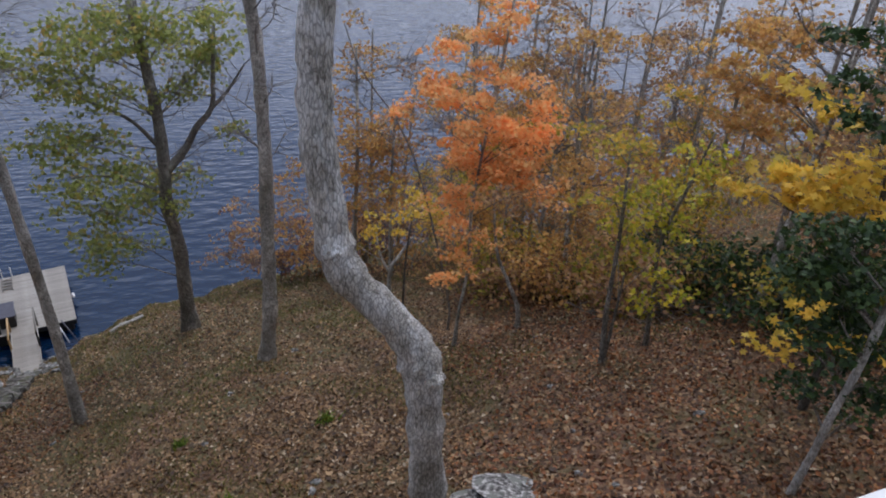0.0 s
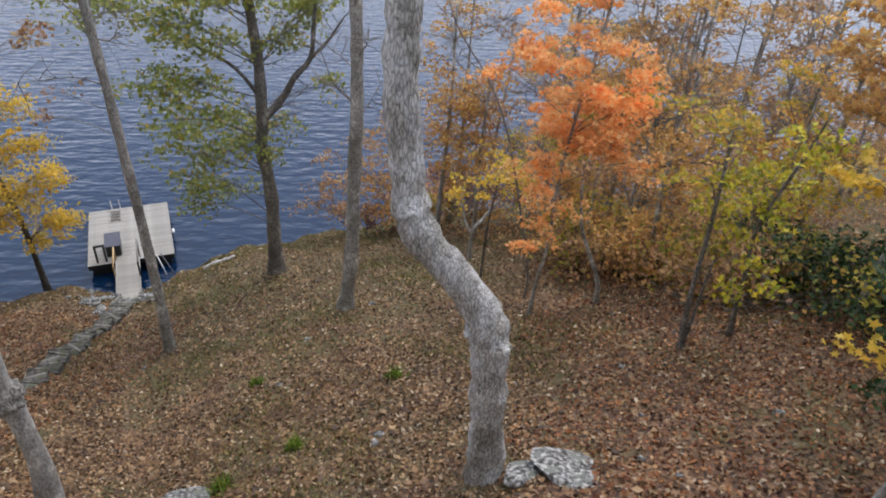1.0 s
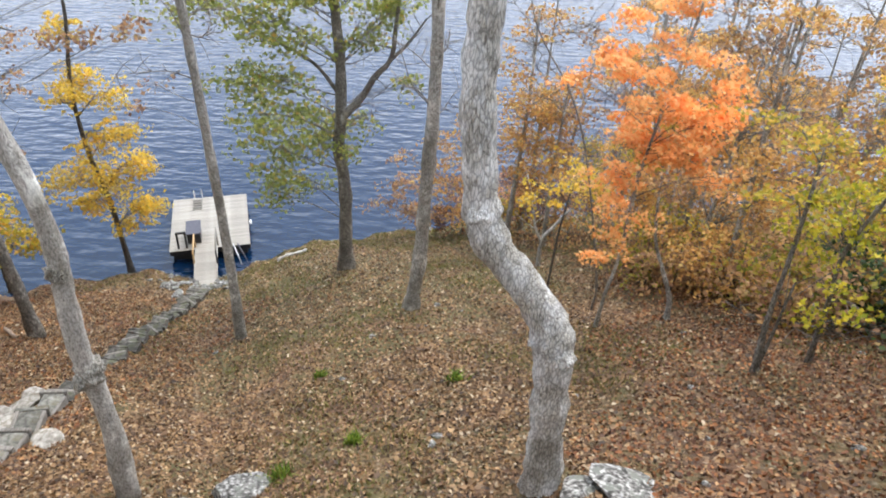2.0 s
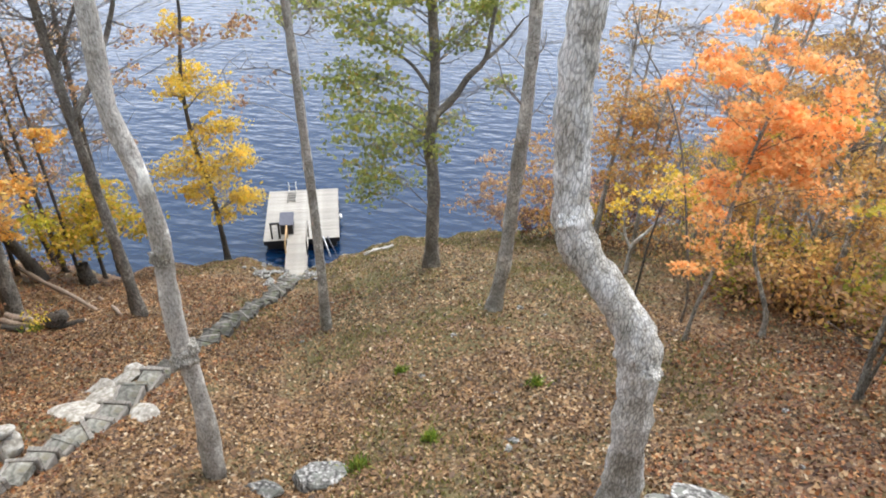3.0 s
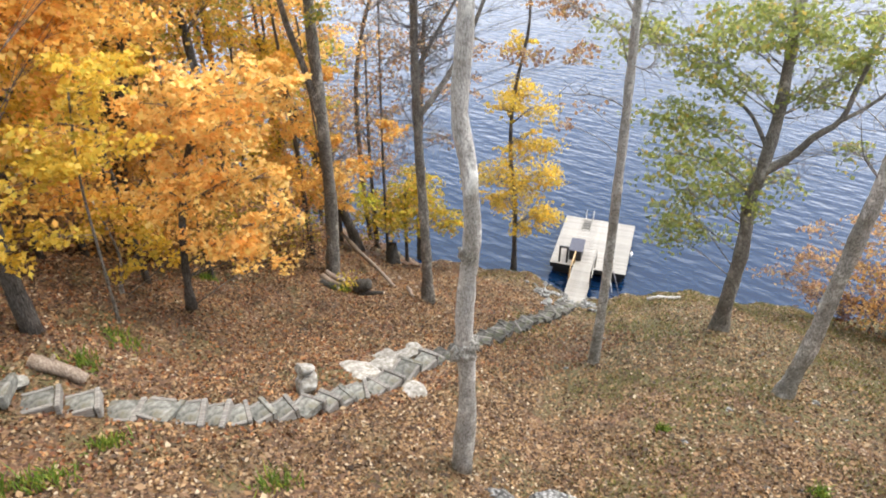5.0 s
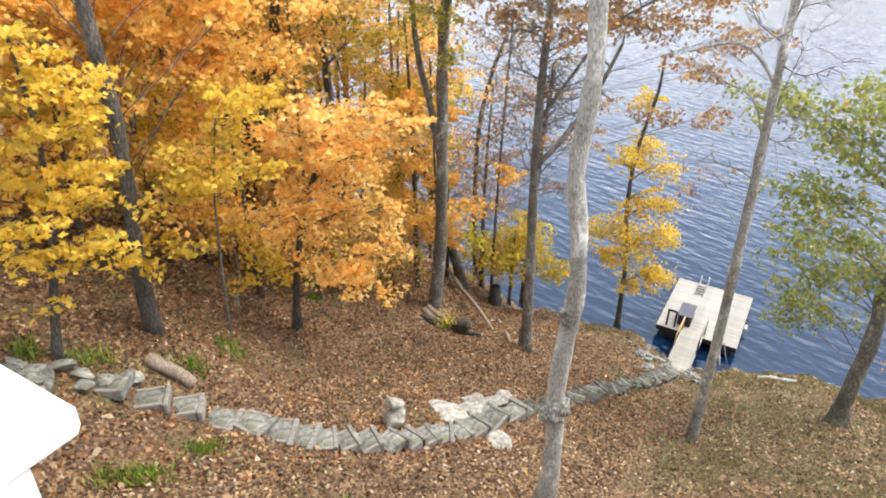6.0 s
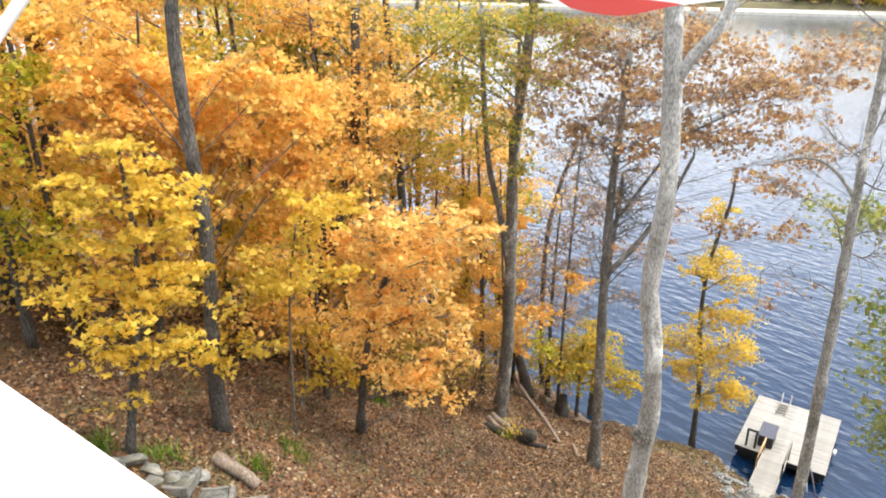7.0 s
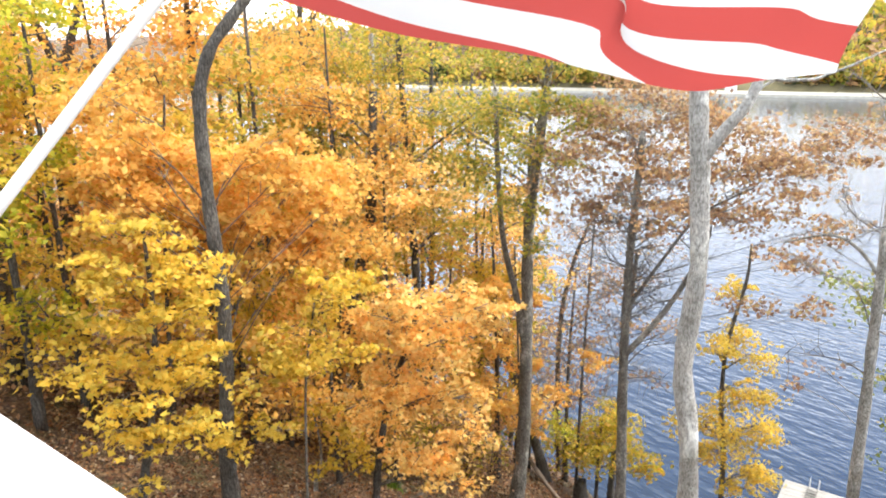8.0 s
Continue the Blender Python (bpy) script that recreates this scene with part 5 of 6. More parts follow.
for k in range(len(STEPS) - 1):
    (x0, y0), (x1, y1) = STEPS[k], STEPS[k + 1]
    run = math.hypot(x1 - x0, y1 - y0)
    head = math.degrees(math.atan2(y1 - y0, x1 - x0))
    ln, wd = run * 0.96, rng.uniform(0.44, 0.55)
    z = height((x0 + x1) / 2, (y0 + y1) / 2) + 0.14
    st = thing("garden_step", ((x0 + x1) / 2, (y0 + y1) / 2, z), "weathered grey step of stone framed with split timber", "step", "steps to the dock", head + rng.normal() * 6)
    st.rotation_euler.x = rng.normal() * 0.05
    st.rotation_euler.y = rng.normal() * 0.035 + 0.03
    part("tread", tread_bm(ln, wd, 300 + k), STEPSTONE, st)
    thick = rng.uniform(0.08, 0.12)
    part("riser", box_bm(thick, wd + rng.uniform(0.06, 0.16), 0.26, (ln * 0.46, rng.normal() * 0.02, -0.09 + rng.uniform(-0.01, 0.02)), 0.016, (0, rng.normal() * 4, rng.normal() * 5)), TIMBER if k % 4 else STEPSTONE, st)
    for side in (-1, 1):
        if rng.uniform() < 0.75:
            part("side_timber", box_bm(ln * rng.uniform(0.75, 0.92), 0.075, 0.22, (-0.04, side * wd * 0.5, -0.085), 0.014, (rng.normal() * 3, rng.normal() * 2, rng.normal() * 4)), TIMBER, st)
line = spline([(x, y, 0) for x, y in LOWER], 500)
arc = np.concatenate([[0], np.cumsum(np.linalg.norm(np.diff(line, axis=0), axis=1))])
at, count = 0.1, 0
while at < arc[-1] - 0.2:
    k = int(np.searchsorted(arc, at))
    p, q = line[max(k - 6, 0)], line[min(k + 6, len(line) - 1)]
    head = math.degrees(math.atan2(q[1] - p[1], q[0] - p[0]))
    ln, wd = rng.uniform(0.3, 0.46), rng.uniform(0.5, 0.78)
    sway = rng.normal() * 0.07
    x, y = line[k][0] + sway, line[k][1] + sway * 0.4
    st = thing("rubble_step", (x, y, height(x, y) + 0.1), "narrow dark step of rubble stone behind a grey timber", "step", "steps to the dock", head + rng.normal() * 14)
    st.rotation_euler.x = rng.normal() * 0.1
    st.rotation_euler.y = rng.normal() * 0.07 + 0.06
    part("tread", tread_bm(ln, wd, 400 + count), RUBBLE, st)
    part("riser", box_bm(0.075, wd * rng.uniform(0.8, 1.1), 0.2, (ln * 0.46, 0, -0.075 + rng.uniform(-0.015, 0.02)), 0.012, (0, rng.normal() * 4, rng.normal() * 12)), TIMBER if count % 3 == 0 else RUBBLE, st)
    at += ln + 0.02
    count += 1
for k in range(16):         # broken stones where the upper steps run out
    x, y = -11.6 + rng.normal() * 0.35, -1.5 + rng.normal() * 0.6
    rock("step_stone", "loose grey slab at the top of the steps", x, y, rng.uniform(0.15, 0.34), rng.uniform(0.12, 0.22), 0.08, 500 + k, rng.uniform(0, 180), 0.1, -12, STEPSTONE)


# ---- logs, stump, fallen poles, brush ----
def log(name, label, a, b, r0, r1, mat, seed, sides=12, category="log", jag=0.0):
    """A felled log: uneven bark, stub knots and a paler sawn or broken end."""
    rng = np.random.default_rng(seed)
    a, b = np.array(a, float), np.array(b, float)
    root = thing(name, tuple(a), label, category)
    n = 14
    pts = spline([(0, 0, 0), (b - a) * 0.35 + rng.normal(size=3) * 0.03, (b - a) * 0.7 + rng.normal(size=3) * 0.03, b - a], n)
    rad = np.linspace(r0, r1, n) * (1 + 0.07 * rng.normal(size=n))
    t = Tubes()
    t.add(pts, rad, sides, rng, 0.07)
    if jag:
        t.v[-1][-sides:] += (b - a) / np.linalg.norm(b - a) * rng.uniform(-jag, jag, (sides, 1))
    t.make("trunk", mat, root)
    if r0 > 0.09 and not jag:
        for at, out, r in ((pts[0], pts[0] - pts[1], rad[0]), (pts[-1], pts[-1] - pts[-2], rad[-1])):
            out = out / np.linalg.norm(out)
            e = Tubes()
            e.add([at, at + out * 0.012], [r * 0.9, r * 0.86], sides, rng, 0.04)
            e.make("cut_end", CUTWOOD, root)
        k = Tubes()
        for q in (4, 9):
            d = np.cross(pts[q + 1] - pts[q], rng.normal(size=3))
            d /= np.linalg.norm(d)
            k.add([pts[q], pts[q] + d * r0 * 1.5], [r0 * 0.34, r0 * 0.2], 6)
        k.make("knot", mat, root)
    return root


def on(x, y, up):
    return (x, y, height(x, y) + up)


log("log", "weathered grey log lying above the steps", on(-12.55, 0.05, 0.09), on(-12.1, 0.78, 0.09), 0.17, 0.16, LOGWOOD, 1, 5)
log("log", "pale split log stacked by the forked oak", on(-19.75, 10.1, 0.1), on(-18.95, 10.35, 0.12), 0.12, 0.11, LOGWOOD, 2, 6)
log("log", "pale split log stacked by the forked oak", on(-19.55, 9.75, 0.1), on(-18.75, 10.1, 0.1), 0.12, 0.1, LOGWOOD, 3, 5)
log("log", "pale split log stacked by the forked oak", on(-19.6, 9.95, 0.3), on(-18.85, 10.25, 0.3), 0.11, 0.11, LOGWOOD, 8, 6)
log("log", "dark split log under the pale ones", on(-19.2, 9.5, 0.08), on(-18.5, 9.8, 0.08), 0.1, 0.1, BARK_DARK, 9, 7)
log("rotten_stump", "dark rotten stump end lying beside the split logs", on(-18.35, 10.55, 0.2), on(-17.95, 10.75, 0.5), 0.28, 0.2, BARK_DARK, 4, category="stump", jag=0.16)
log("log", "dark rotten branch lying by the stump end", on(-18.1, 10.5, 0.1), on(-17.3, 11.0, 0.07), 0.12, 0.07, BARK_DARK, 10, 8)
x, y, z = on(-18.45, 10.15, 0.0)
tree("seedling", "little yellow seedling before the log pile", [(x, y, z - 0.05), (x + 0.03, y, z + 0.3), (x, y, z + 0.6)], 0.012, 0.006, [(x, y, z + 0.5, 0.2), (x + 0.1, y - 0.1, z + 0.3, 0.16), (x - 0.1, y, z + 0.7, 0.15)], TURNING, 120, 0.08, seed=44, sides=6, n=10, category="seedling")
log("fallen_pole", "long fallen bare trunk on the leaves", on(-24.6, 13.6, 0.5), on(-18.0, 11.9, 0.08), 0.1, 0.07, LOGWOOD, 5)
log("fallen_pole", "short fallen pole beside the russet oak", on(-19.7, 13.3, 0.1), on(-16.5, 11.7, 0.08), 0.07, 0.06, LOGWOOD, 6)
log("edging_log", "pale bleached log lying along the waterline", on(-13.42, 22.07, 0.06), on(-12.42, 23.03, 0.06), 0.11, 0.09, BARK_PALE, 11)
log("stump", "dark broken stump on the bank", on(-22.3, 14.8, -0.15), on(-22.33, 14.8, 0.95), 0.36, 0.25, BARK_DARK, 7, category="stump", jag=0.14)
rng = np.random.default_rng(77)
brush = Tubes()
for _ in range(90):
    c = np.array(on(5.7 + rng.normal() * 0.8, 14.9 + rng.normal() * 0.6, 0.05 + abs(rng.normal()) * 0.18))
    d = rng.normal(size=3) * np.array((1, 0.6, 0.18))
    d = d / np.linalg.norm(d) * rng.uniform(0.4, 1.3)
    brush.add(spline([c - d, c + rng.normal(size=3) * 0.06, c + d], 5), np.linspace(0.018, 0.006, 5), 4)
tagged(brush.make("brush_pile", BARK_TWIG), "heap of dead grey branches at the wood's edge", "branches", kind="stuff")

# ---- floating dock ----
DECK_TURN = math.degrees(math.atan2(0.539, 0.842))
dock = thing("floating_dock", (-18.70, 21.55, 0.0), "square floating dock with silver-grey boards on black floats", "dock", turn=DECK_TURN)
W, L, TOP = 3.62, 4.72, 0.6
n = 33
board = box_bm(W, L / n - 0.008, 0.035, (0, 0, 0), 0.004)
bme = bpy.data.meshes.new("board")
board.to_mesh(bme)
board.free()
bme.materials.append(DECK)
for k in range(n):
    o = new("board", bme)
    o.parent = dock
    o.location = (W / 2, (k + 0.5) * L / n, TOP - 0.018 + 0.002 * math.sin(k * 2.7))
part("fascia", box_bm(W - 0.04, 0.05, 0.22, (W / 2, 0.03, TOP - 0.15), 0.005), BLACK, dock, "dark front beam")
part("fascia", box_bm(W - 0.04, 0.05, 0.22, (W / 2, L - 0.03, TOP - 0.15), 0.005), TIMBER, dock)
part("fascia", box_bm(0.05, L - 0.12, 0.22, (0.03, L / 2, TOP - 0.15), 0.005), TIMBER, dock)
part("fascia", box_bm(0.05, L - 0.12, 0.22, (W - 0.03, L / 2, TOP - 0.15), 0.005), TIMBER, dock)
for x in (0.55, W - 0.55):
    for y in (0.75, L / 2, L - 0.75):
        part("float", box_bm(0.85, 1.2, 0.5, (x, y, 0.1), 0.06), BLACK, dock)
rail_parts = [(0.16, 0.12), (0.42, 0.12), (0.78, 0.12)]
for x, y in rail_parts[1:]:
    part("rail_post", box_bm(0.09, 0.09, 0.85, (x, y + 0.08, TOP + 0.42), 0.008), BLACK, dock, "dark rail post")
part("rail_post", box_bm(0.46, 0.09, 0.09, (0.6, 0.2, TOP + 0.84), 0.008), BLACK, dock, "dark top rail")
part("ladder_post", box_bm(0.05, 0.05, 0.75, (1.04, L + 0.04, TOP + 0.1), 0.02), WHITE, dock, "white ladder post")
part("ladder_post", box_bm(0.05, 0.05, 0.75, (1.42, L + 0.04, TOP + 0.1), 0.02), WHITE, dock, "white ladder post")
for k in range(4):
    part("ladder_tread", box_bm(0.42, 0.1, 0.03, (1.2, L - 0.35 - 0.25 * k, TOP + 0.06), 0.006), TIMBER, dock)
for x in (1.01, 1.39):
    part("ladder_rail", box_bm(0.04, 1.1, 0.05, (x, L - 0.7, TOP + 0.03), 0.006), TIMBER, dock)
for x, e in ((3.05, 0.62), (2.85, 0.45)):
    tb = Tubes()
    tb.add([(x, -0.08, 0.75), (x + e * 0.5, -0.6, 0.2), (x + e, -1.15, -0.5)], [0.03, 0.03, 0.03], 8)
    tb.make("anchor_pole", SLATE if e > 0.5 else STEEL, dock)
part("bumper", box_bm(0.12, 0.35, 0.16, (W + 0.08, 2.2, 0.42), 0.05), WHITE, dock, "white vinyl bumper")

box = thing("dock_box", (-18.70 + 0.842 * 1.12 - 0.539 * 0.95, 21.55 + 0.539 * 1.12 + 0.842 * 0.95, TOP + 0.002), "dark slate dock box with a sloping lid", "storage box", turn=DECK_TURN)
part("body", box_bm(0.6, 0.95, 0.55, (0, 0, 0.275), 0.02), BLACK, box)
part("lid", box_bm(0.68, 1.1, 0.06, (0, 0, 0.6), 0.015, (3, 0, 0)), SLATE, box, "slate blue lid")

gang = thing("gangway", (-18.70 + 0.842 * 1.65, 21.55 + 0.539 * 1.65, 0.0), "pale boarded gangway with wooden handrails", "gangway", turn=DECK_TURN)
GL = 3.75
slope = math.degrees(math.atan2(0.2, GL))
gme = bpy.data.meshes.new("plank")
pl = box_bm(0.95, GL / 21 - 0.006, 0.03, (0, 0, 0), 0.003)
pl.to_mesh(gme)
pl.free()
gme.materials.append(DECK)
for k in range(21):
    o = new("plank", gme)
    o.parent = gang
    f = (k + 0.5) / 21
    o.location = (0, 0.25 - GL * f, TOP + 0.06 + 0.2 * f)
    o.rotation_euler = (radians(-3.4), 0, 0)
for x in (-0.45, 0.45):
    tb = Tubes()
    tb.add([(x, 0.25, TOP), (x, 0.25 - GL, TOP + 0.2)], [0.05, 0.05], 4)
    tb.make("stringer", TIMBER, gang)
for x, m, reach, up in ((-0.5, NEWWOOD, 0.42, 0.62), (0.5, TIMBER, 0.5, 0.85)):
    for f in (0.02, reach):
        part("rail_post", box_bm(0.07, 0.07, up, (x, 0.25 - GL * f, TOP + up / 2 + 0.2 * f), 0.006), m if f < 0.1 else BLACK if x > 0 else m, gang)
    tb = Tubes()
    tb.add([(x, 0.3, TOP + up), (x, 0.25 - GL * reach, TOP + up + 0.2 * reach)], [0.045, 0.045], 4)
    tb.make("handrail", m, gang)
    tb = Tubes()
    tb.add([(x * 0.95, 0.25 - GL * 0.1, TOP + 0.12), (x * 0.95, 0.25 - GL, TOP + 0.3)], [0.035, 0.035], 4)
    tb.make("kerb", DECK, gang)

# ---- the deck of the house: white rail end, flag on its pole, cloth ----
rail = thing("deck_rail", (-0.894, 0.073, 18.245), "white painted deck rail with a wide flat cap", "railing", turn=math.degrees(math.atan2(-0.53, -0.848)))
part("cap", box_bm(3.4, 0.3, 0.05, (1.75, 0.165, 0.925), 0.012), WHITE, rail)
part("rail_post", box_bm(0.12, 0.12, 0.9, (0.12, 0.14, 0.45), 0.01), WHITE, rail)
part("rail_post", box_bm(0.12, 0.12, 0.9, (2.6, 0.14, 0.45), 0.01), WHITE, rail)
part("lower_rail", box_bm(3.0, 0.05, 0.09, (1.6, 0.14, 0.12), 0.008), WHITE, rail)
for k in range(14):
    part("baluster", box_bm(0.035, 0.035, 0.76, (0.3 + 0.125 * k, 0.14, 0.52), 0.004), WHITE, rail)


def flag_material():
    m, n, l, b = material("flag_stripes")
    uv = n.new("ShaderNodeAttribute")
    uv.attribute_name = "across"
    mul = n.new("ShaderNodeMath")
    mul.operation = "MULTIPLY"
    mul.inputs[1].default_value = 6.5
    l.new(uv.outputs["Fac"], mul.inputs[0])
    fr = n.new("ShaderNodeMath")
    fr.operation = "FRACT"
    l.new(mul.outputs[0], fr.inputs[0])
    st = ramp(n, [(0.0, (0.52, 0.075, 0.065)), (0.5, (0.72, 0.72, 0.71))])
    st.color_ramp.interpolation = "CONSTANT"
    l.new(fr.outputs[0], st.inputs[0])
    w = noise_node(n, l, 260, 2)
    l.new(mixed(n, l, 0.08, st.outputs[0], w.outputs["Color"], "MULTIPLY"), b.inputs["Base Color"])
    b.inputs["Roughness"].default_value = 0.7
    tr = n.new("ShaderNodeBsdfTranslucent")
    l.new(st.outputs[0], tr.inputs["Color"])
    mx = n.new("ShaderNodeMixShader")
    mx.inputs[0].default_value = 0.62
    l.new(b.outputs[0], mx.inputs[1])
    l.new(tr.outputs[0], mx.inputs[2])
    l.new(mx.outputs[0], n["Material Output"].inputs["Surface"])
    return m


pole = thing("flag_pole", (-3.02, -1.3, 18.7), "white slanting flag pole fixed to the deck rail", "flagpole")
tb = Tubes()
tb.add([(0.0, 0.0, 0.0), (-0.08, 0.6, 0.71), (-0.16, 1.14, 1.36), (-0.34, 2.36, 2.82)], [0.024, 0.023, 0.022, 0.02], 12)
tb.make("pole", WHITE, pole)
part("bracket", box_bm(0.09, 0.14, 0.2, (0.0, 0.0, 0.02), 0.01), STEEL, pole)
bm = bmesh.new()
bmesh.ops.create_icosphere(bm, subdivisions=2, radius=0.05)
bmesh.ops.translate(bm, vec=(-0.345, 2.38, 2.85), verts=bm.verts)
part("finial", bm, NEWWOOD, pole)


def flag():
    """A striped flag, its hoist along the pole, its fly end blown sideways in folds."""
    foot = spline([(-3.171, -0.082, 20.212), (-3.136, 0.139, 20.111), (-3.009, 0.653, 19.956), (-2.777, 1.136, 19.868), (-2.62, 1.337, 19.807), (-2.4, 1.573, 19.742), (-2.22, 1.726, 19.78), (-2.039, 1.85, 19.808)], 61)
    nu, nv, tall = 61, 40, 1.5
    v, across = [], []
    for j in range(nv):
        t = j / (nv - 1)
        for i in range(nu):
            u = i / (nu - 1)
            up = Vector((-0.095, 0.638, 0.764)).lerp(Vector((0.1, 0.12, 1.0)), smooth(u * 1.6)).normalized()
            fold = 0.14 * math.sin(9.5 * u + 5.5 * t) * smooth(u * 2) + 0.07 * math.sin(21 * u - 8 * t + 1) * smooth(u * 2)
            out = Vector((-0.75, -0.66, 0))
            p = Vector(foot[i]) + up * tall * t * (1 - 0.1 * smooth(u)) + out * fold * smooth(t * 6)
            p.z += 0.04 * math.sin(7 * u + 3 * t) * t * u
            v.append(tuple(p))
            across.append(t * 0.92 + float(np.interp(u, (0, 0.5, 0.65, 0.87, 1), (0, 0.077, 0.154, 0.231, 0.29))))
    f = [(j * nu + i, j * nu + i + 1, (j + 1) * nu + i + 1, (j + 1) * nu + i) for j in range(nv - 1) for i in range(nu - 1)]
    ob = mesh_object("flag", v, f, flag_material(), smooth_shade=True)
    ob.data.attributes.new("across", "FLOAT", "POINT").data.foreach_set("value", across)
    return tagged(ob, "red and white striped cloth flag blowing from its pole", "flag")


flag()


def cloth():
    """White cover at the deck's other end."""
    n, v = 14, []
    for j in range(n):
        for i in range(n):
            a, b = i / (n - 1), j / (n - 1)
            x, y = 0.5 + 0.6 * a - 0.05 * b, 0.61 - 0.32 * b + 0.12 * a
            v.append((x, y, 18.86 + 0.1 * a + 0.018 * math.sin(9 * a + 2 * b) + 0.015 * math.sin(7 * b + 4 * a) - 0.25 * smooth((b - 0.8) / 0.2)))
    k = len(v)
    v += [(x, y, z - 0.012) for x, y, z in v]
    f = [(j * n + i, j * n + i + 1, (j + 1) * n + i + 1, (j + 1) * n + i) for j in range(n - 1) for i in range(n - 1)]
    f += [tuple(k + q for q in g[::-1]) for g in f]
    rim = [i for i in range(n)] + [j * n + n - 1 for j in range(1, n)] + [(n - 1) * n + i for i in range(n - 2, -1, -1)] + [j * n for j in range(n - 2, 0, -1)]
    f += [(rim[i], rim[(i + 1) % len(rim)], k + rim[(i + 1) % len(rim)], k + rim[i])[::-1] for i in range(len(rim))]
    ob = mesh_object("cushion", v, f, WHITE, smooth_shade=True)
    return tagged(ob, "white cushion lying on the deck bench", "cushion")


cloth()
bench = thing("deck_bench", (0.85, 0.5, 18.4), "white painted deck bench under the cushion", "bench", turn=12)
part("seat", box_bm(0.75, 0.4, 0.04, (0.05, 0, 0.3), 0.008), WHITE, bench)
for dx in (-0.25, 0.35):
    for dy in (-0.14, 0.14):
        part("leg", box_bm(0.05, 0.05, 0.28, (dx, dy, 0.14), 0.005), WHITE, bench)

# ---- the house behind: deck floor, posts and wall ----
house = thing("house", (0.0, 0.0, 0.0), "lake house with white siding and a raised wooden deck", "house", turn=31.0)
SIDING = surface("white_siding", [(0.3, (0.66, 0.66, 0.64)), (0.7, (0.74, 0.74, 0.72))], 2, 0.6, 0.2, 0.004, (0.3, 0.3, 12))
ROOFING = surface("dark_shingle", [(0.3, (0.05, 0.05, 0.052)), (0.7, (0.1, 0.1, 0.1))], 10, 0.9, 0.5, 0.01)
part("deck_floor", box_bm(9.0, 2.7, 0.1, (0, -1.45, 18.27), 0.01), DECK, house)
part("deck_floor", box_bm(3.8, 0.75, 0.1, (-2.6, 0.28, 18.268), 0.01), DECK, house)
for x in (-4.2, 0, 4.2):
    part("deck_post", box_bm(0.18, 0.18, 7.2, (x, -0.4, 14.6), 0.01), TIMBER, house)
# unseen wall, lengthened to the left to keep sky light off the slope
part("wall", box_bm(19.0, 0.25, 13.0, (-3.5, -2.9, 17.0), 0.01), SIDING, house)
part("roof", box_bm(20.2, 1.2, 0.2, (-3.5, -2.8, 23.6), 0.01, (-24, 0, 0)), ROOFING, house)

# ---- the far shore ----
SHORE = surface("pale_beach", [(0.3, (0.42, 0.38, 0.3)), (0.7, (0.6, 0.56, 0.47))], 0.5, 0.9, 0.2, 0.05)
FARLAND = surface("dry_bank_grass", [(0.3, (0.09, 0.075, 0.035)), (0.7, (0.17, 0.14, 0.065))], 0.15, 0.95, 0.3, 0.1)


def uw(u, w):
    return 0.8 * u + NX * w, 0.6 * u + NY * w


def strip(name, label, cat, w0, w1, z0, z1, mat, u0=-500, u1=500):
    v = []
    for u in np.arange(u0, u1 + 1, 10.0):
        for w, z in ((w0, -0.6), (w0, z0), (w1, z1), (w1, z1 - 2)):
            x, y = uw(u, w + 2.5 * math.sin(u * 0.03))
            v.append((x, y, z))
    c = len(v) // 4
    f = [(k * 4 + i, k * 4 + 4 + i, k * 4 + 5 + i, k * 4 + 1 + i) for k in range(c - 1) for i in range(3)]
    return tagged(mesh_object(name, v, f, mat), label, cat, kind="structure")


strip("beach", "pale retaining wall and beach on the far shore", "beach", 432.5, 441, 1.6, 3.0, SHORE)
strip("far_bank", "dry grassy bank above the far beach", "bank", 441, 461, 3.0, 12.0, FARLAND)
rng = np.random.default_rng(91)
cols = {"FOREST": [], "RUSSET": [], "OLIVE": [], "DEEP": [], "GOLD": []}
for k in range(2000):
    u, w = (rng.uniform(-900, 330), 446 + 170 * rng.uniform(0, 1) ** 2.0) if k < 600 else (rng.uniform(-480, 60), rng.uniform(442.5, 470)) if k < 1500 else (rng.uniform(-980, -480), rng.uniform(442.5, 475))
    x, y = uw(u, w)
    if abs(u + 63) < 16 and w < 478:
        continue
    z = max(height(x, y), 6.0)
    tall, wide = rng.uniform(9, 18), rng.uniform(3, 5.5)
    m = 32
    p = rng.normal(size=(m, 3))
    p /= np.linalg.norm(p, axis=1)[:, None]
    p *= rng.uniform(0.6, 1.05, (m, 1))
    cols[str(rng.choice(["RUSSET", "OLIVE", "FOREST", "FOREST", "DEEP", "GOLD"], p=[0.25, 0.22, 0.17, 0.17, 0.13, 0.06]))].append(np.array((x, y, z + tall * 0.5)) + p * np.array((wide, wide, tall * 0.5)))
for key, mat in (("FOREST", FOREST), ("RUSSET", RUSSET), ("OLIVE", OLIVE), ("DEEP", DEEP), ("GOLD", GOLD)):
    tagged(leaf_mesh("far_woods", np.vstack(cols[key]), 2.8, mat, None, rng, 0.3), "wooded hill in autumn colours across the lake", "woods", kind="stuff")

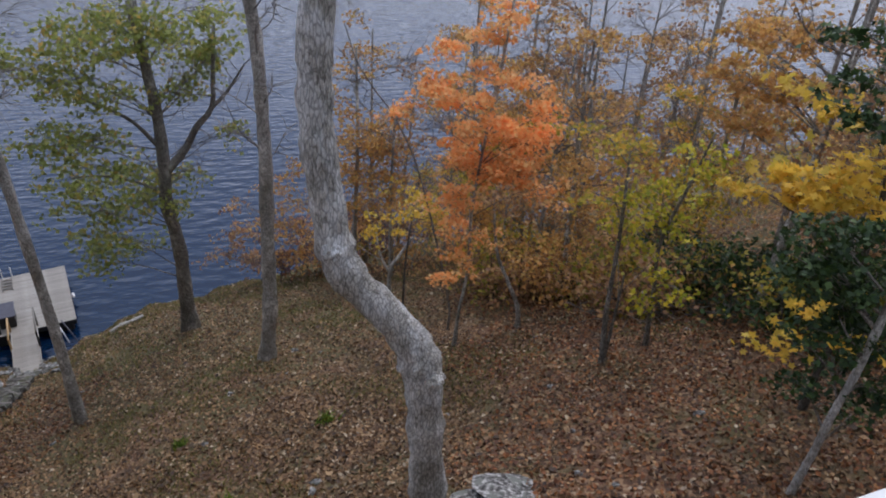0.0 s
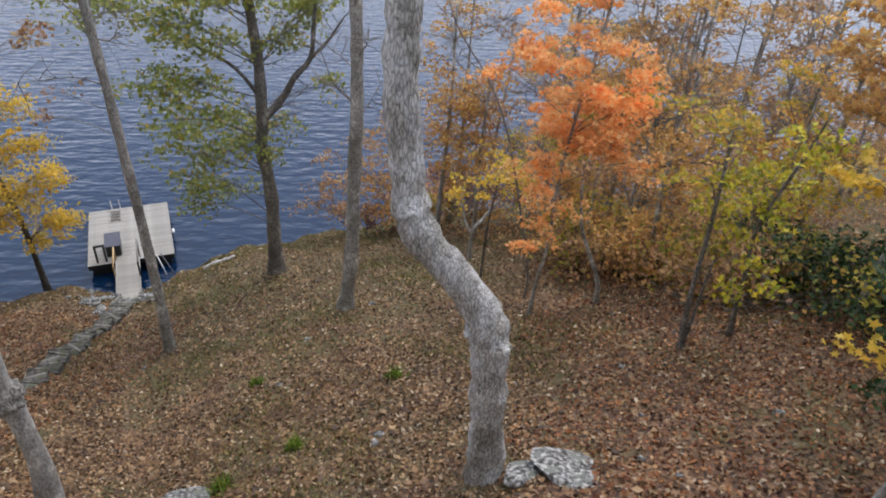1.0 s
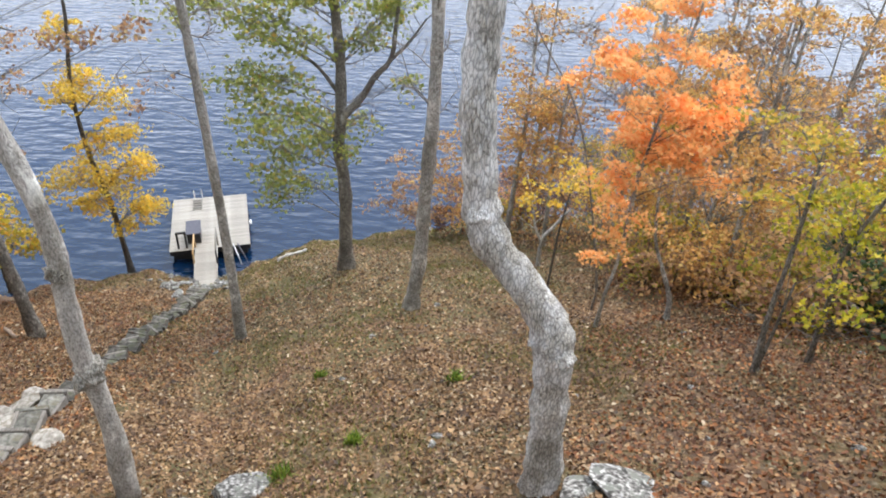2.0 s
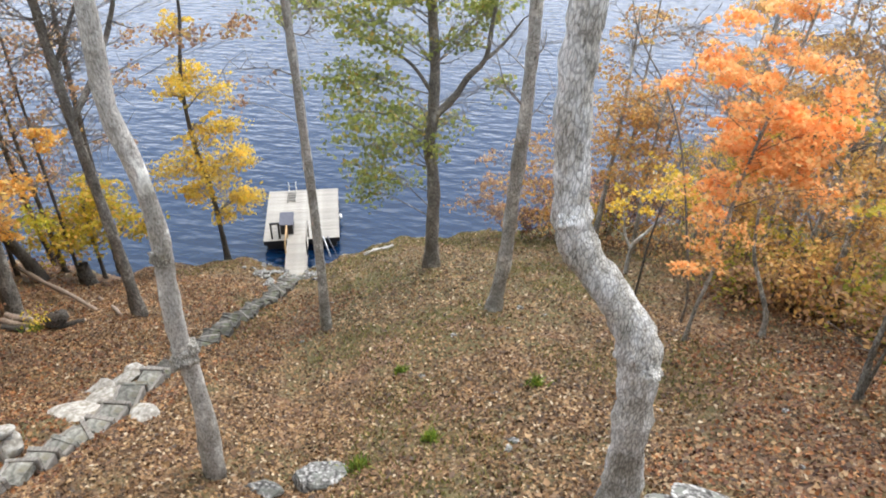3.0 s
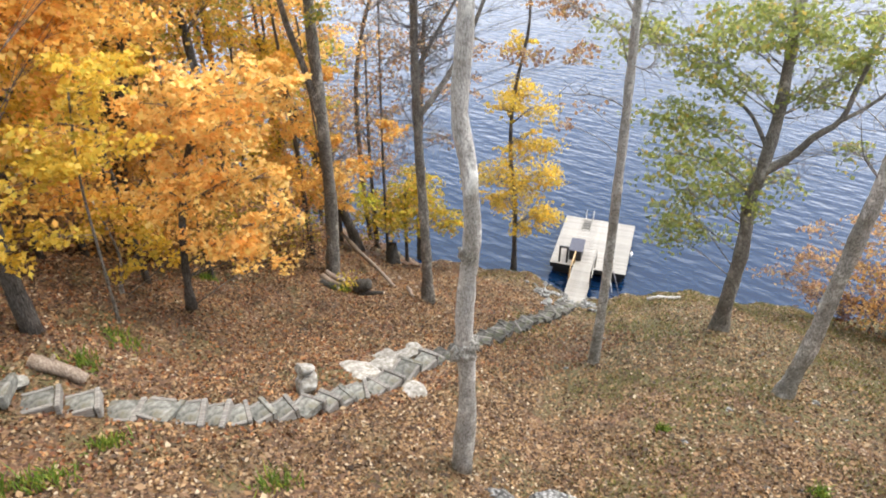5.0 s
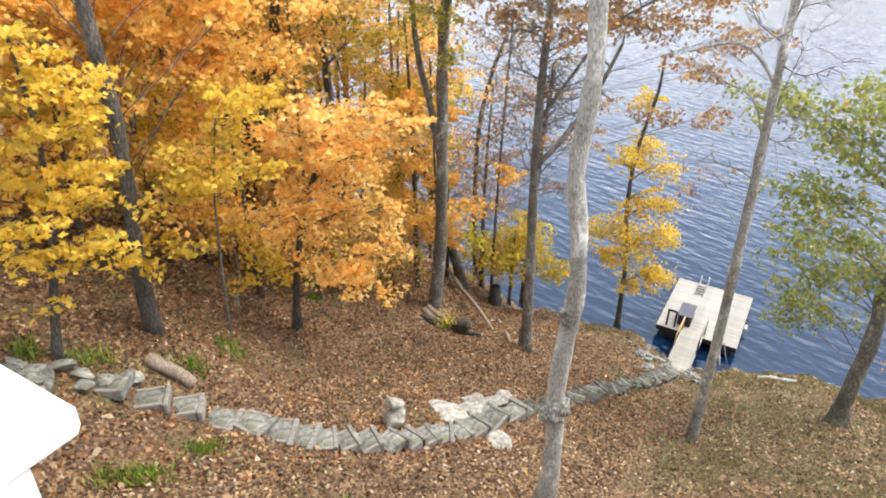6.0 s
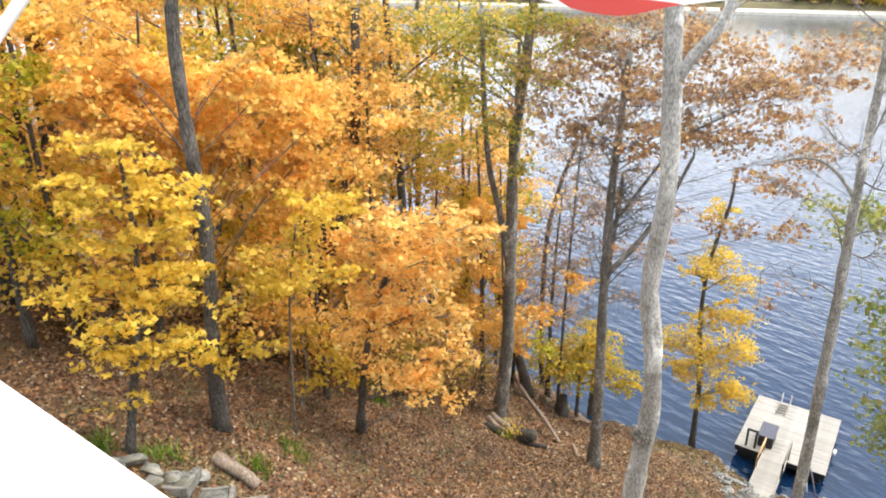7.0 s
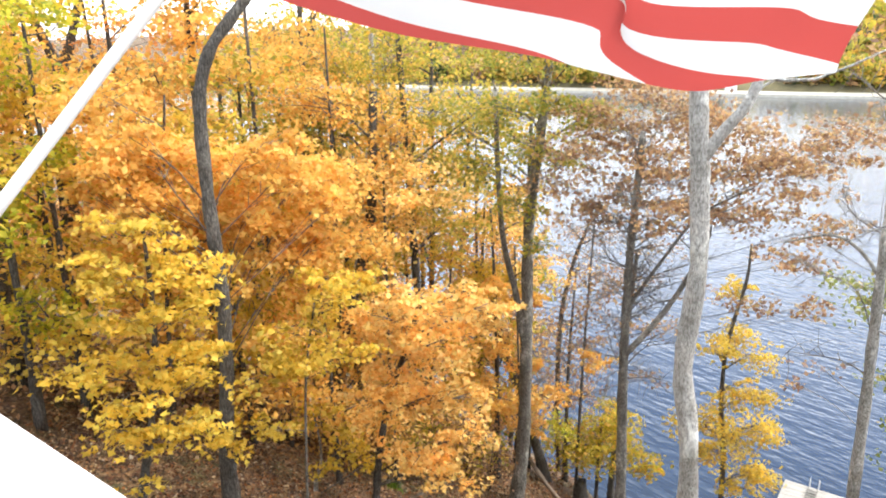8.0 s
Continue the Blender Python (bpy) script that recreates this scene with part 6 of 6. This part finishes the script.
cols = {"FOREST": [], "RUSSET": [], "OLIVE": []}
for k in range(1500):
    u, w = rng.uniform(-750, 150), rng.uniform(470, 730)
    x, y = uw(u, w)
    m = 15
    p = rng.normal(size=(m, 3))
    p /= np.linalg.norm(p, axis=1)[:, None]
    cols[str(rng.choice(["FOREST", "RUSSET", "OLIVE"]))].append(np.array((x, y, height(x, y) + 6)) + p * np.array((6, 6, rng.uniform(6, 9))))
for key, mat in (("FOREST", FOREST), ("RUSSET", RUSSET), ("OLIVE", OLIVE)):
    tagged(leaf_mesh("hill_woods", np.vstack(cols[key]), 5.5, mat, None, rng, 0.3), "dull autumn woods up the far hillside", "woods", kind="stuff")

HX, HY = -323.0, 341.0
far_house = thing("lake_house", (HX, HY, 12.5), "white gabled house across the lake with a row of windows", "house", turn=43.5)
part("wall", box_bm(16, 9, 9, (0, 4.5, 4.5), 0.05), SIDING, far_house)
bm = bmesh.new()
vs = [bm.verts.new(c) for c in ((-8.8, -0.6, 9), (8.8, -0.6, 9), (0, -0.6, 14), (-8.8, 9.6, 9), (8.8, 9.6, 9), (0, 9.6, 14))]
for idx in ((0, 1, 2), (5, 4, 3), (0, 2, 5, 3), (2, 1, 4, 5), (1, 0, 3, 4)):
    bm.faces.new([vs[i] for i in idx])
part("roof", bm, WHITE, far_house, "pale gabled roof")
PANE = surface("dark_window", [(0.3, (0.03, 0.035, 0.04)), (0.7, (0.06, 0.065, 0.07))], 3, 0.15, 0.05, 0.002)
for k in range(5):
    part("window", box_bm(2.0, 0.12, 3.0, (-6 + 3 * k, -0.05, 6.0), 0.02), PANE, far_house)
# solid block in the dark pane colour draws the porch's inner shade
part("porch", box_bm(15, 1.2, 2.6, (0, -0.7, 1.3), 0.05), PANE, far_house, "dark block for the shade in the porch under the windows")
boat = thing("boathouse", (*uw(-73, 436), 2.2), "small white shed on the far beach", "shed", turn=37)
part("wall", box_bm(6, 4, 4, (0, 0, 2), 0.05), SIDING, boat)
part("roof", box_bm(6.6, 4.6, 0.4, (0, 0, 4.2), 0.05), WHITE, boat)
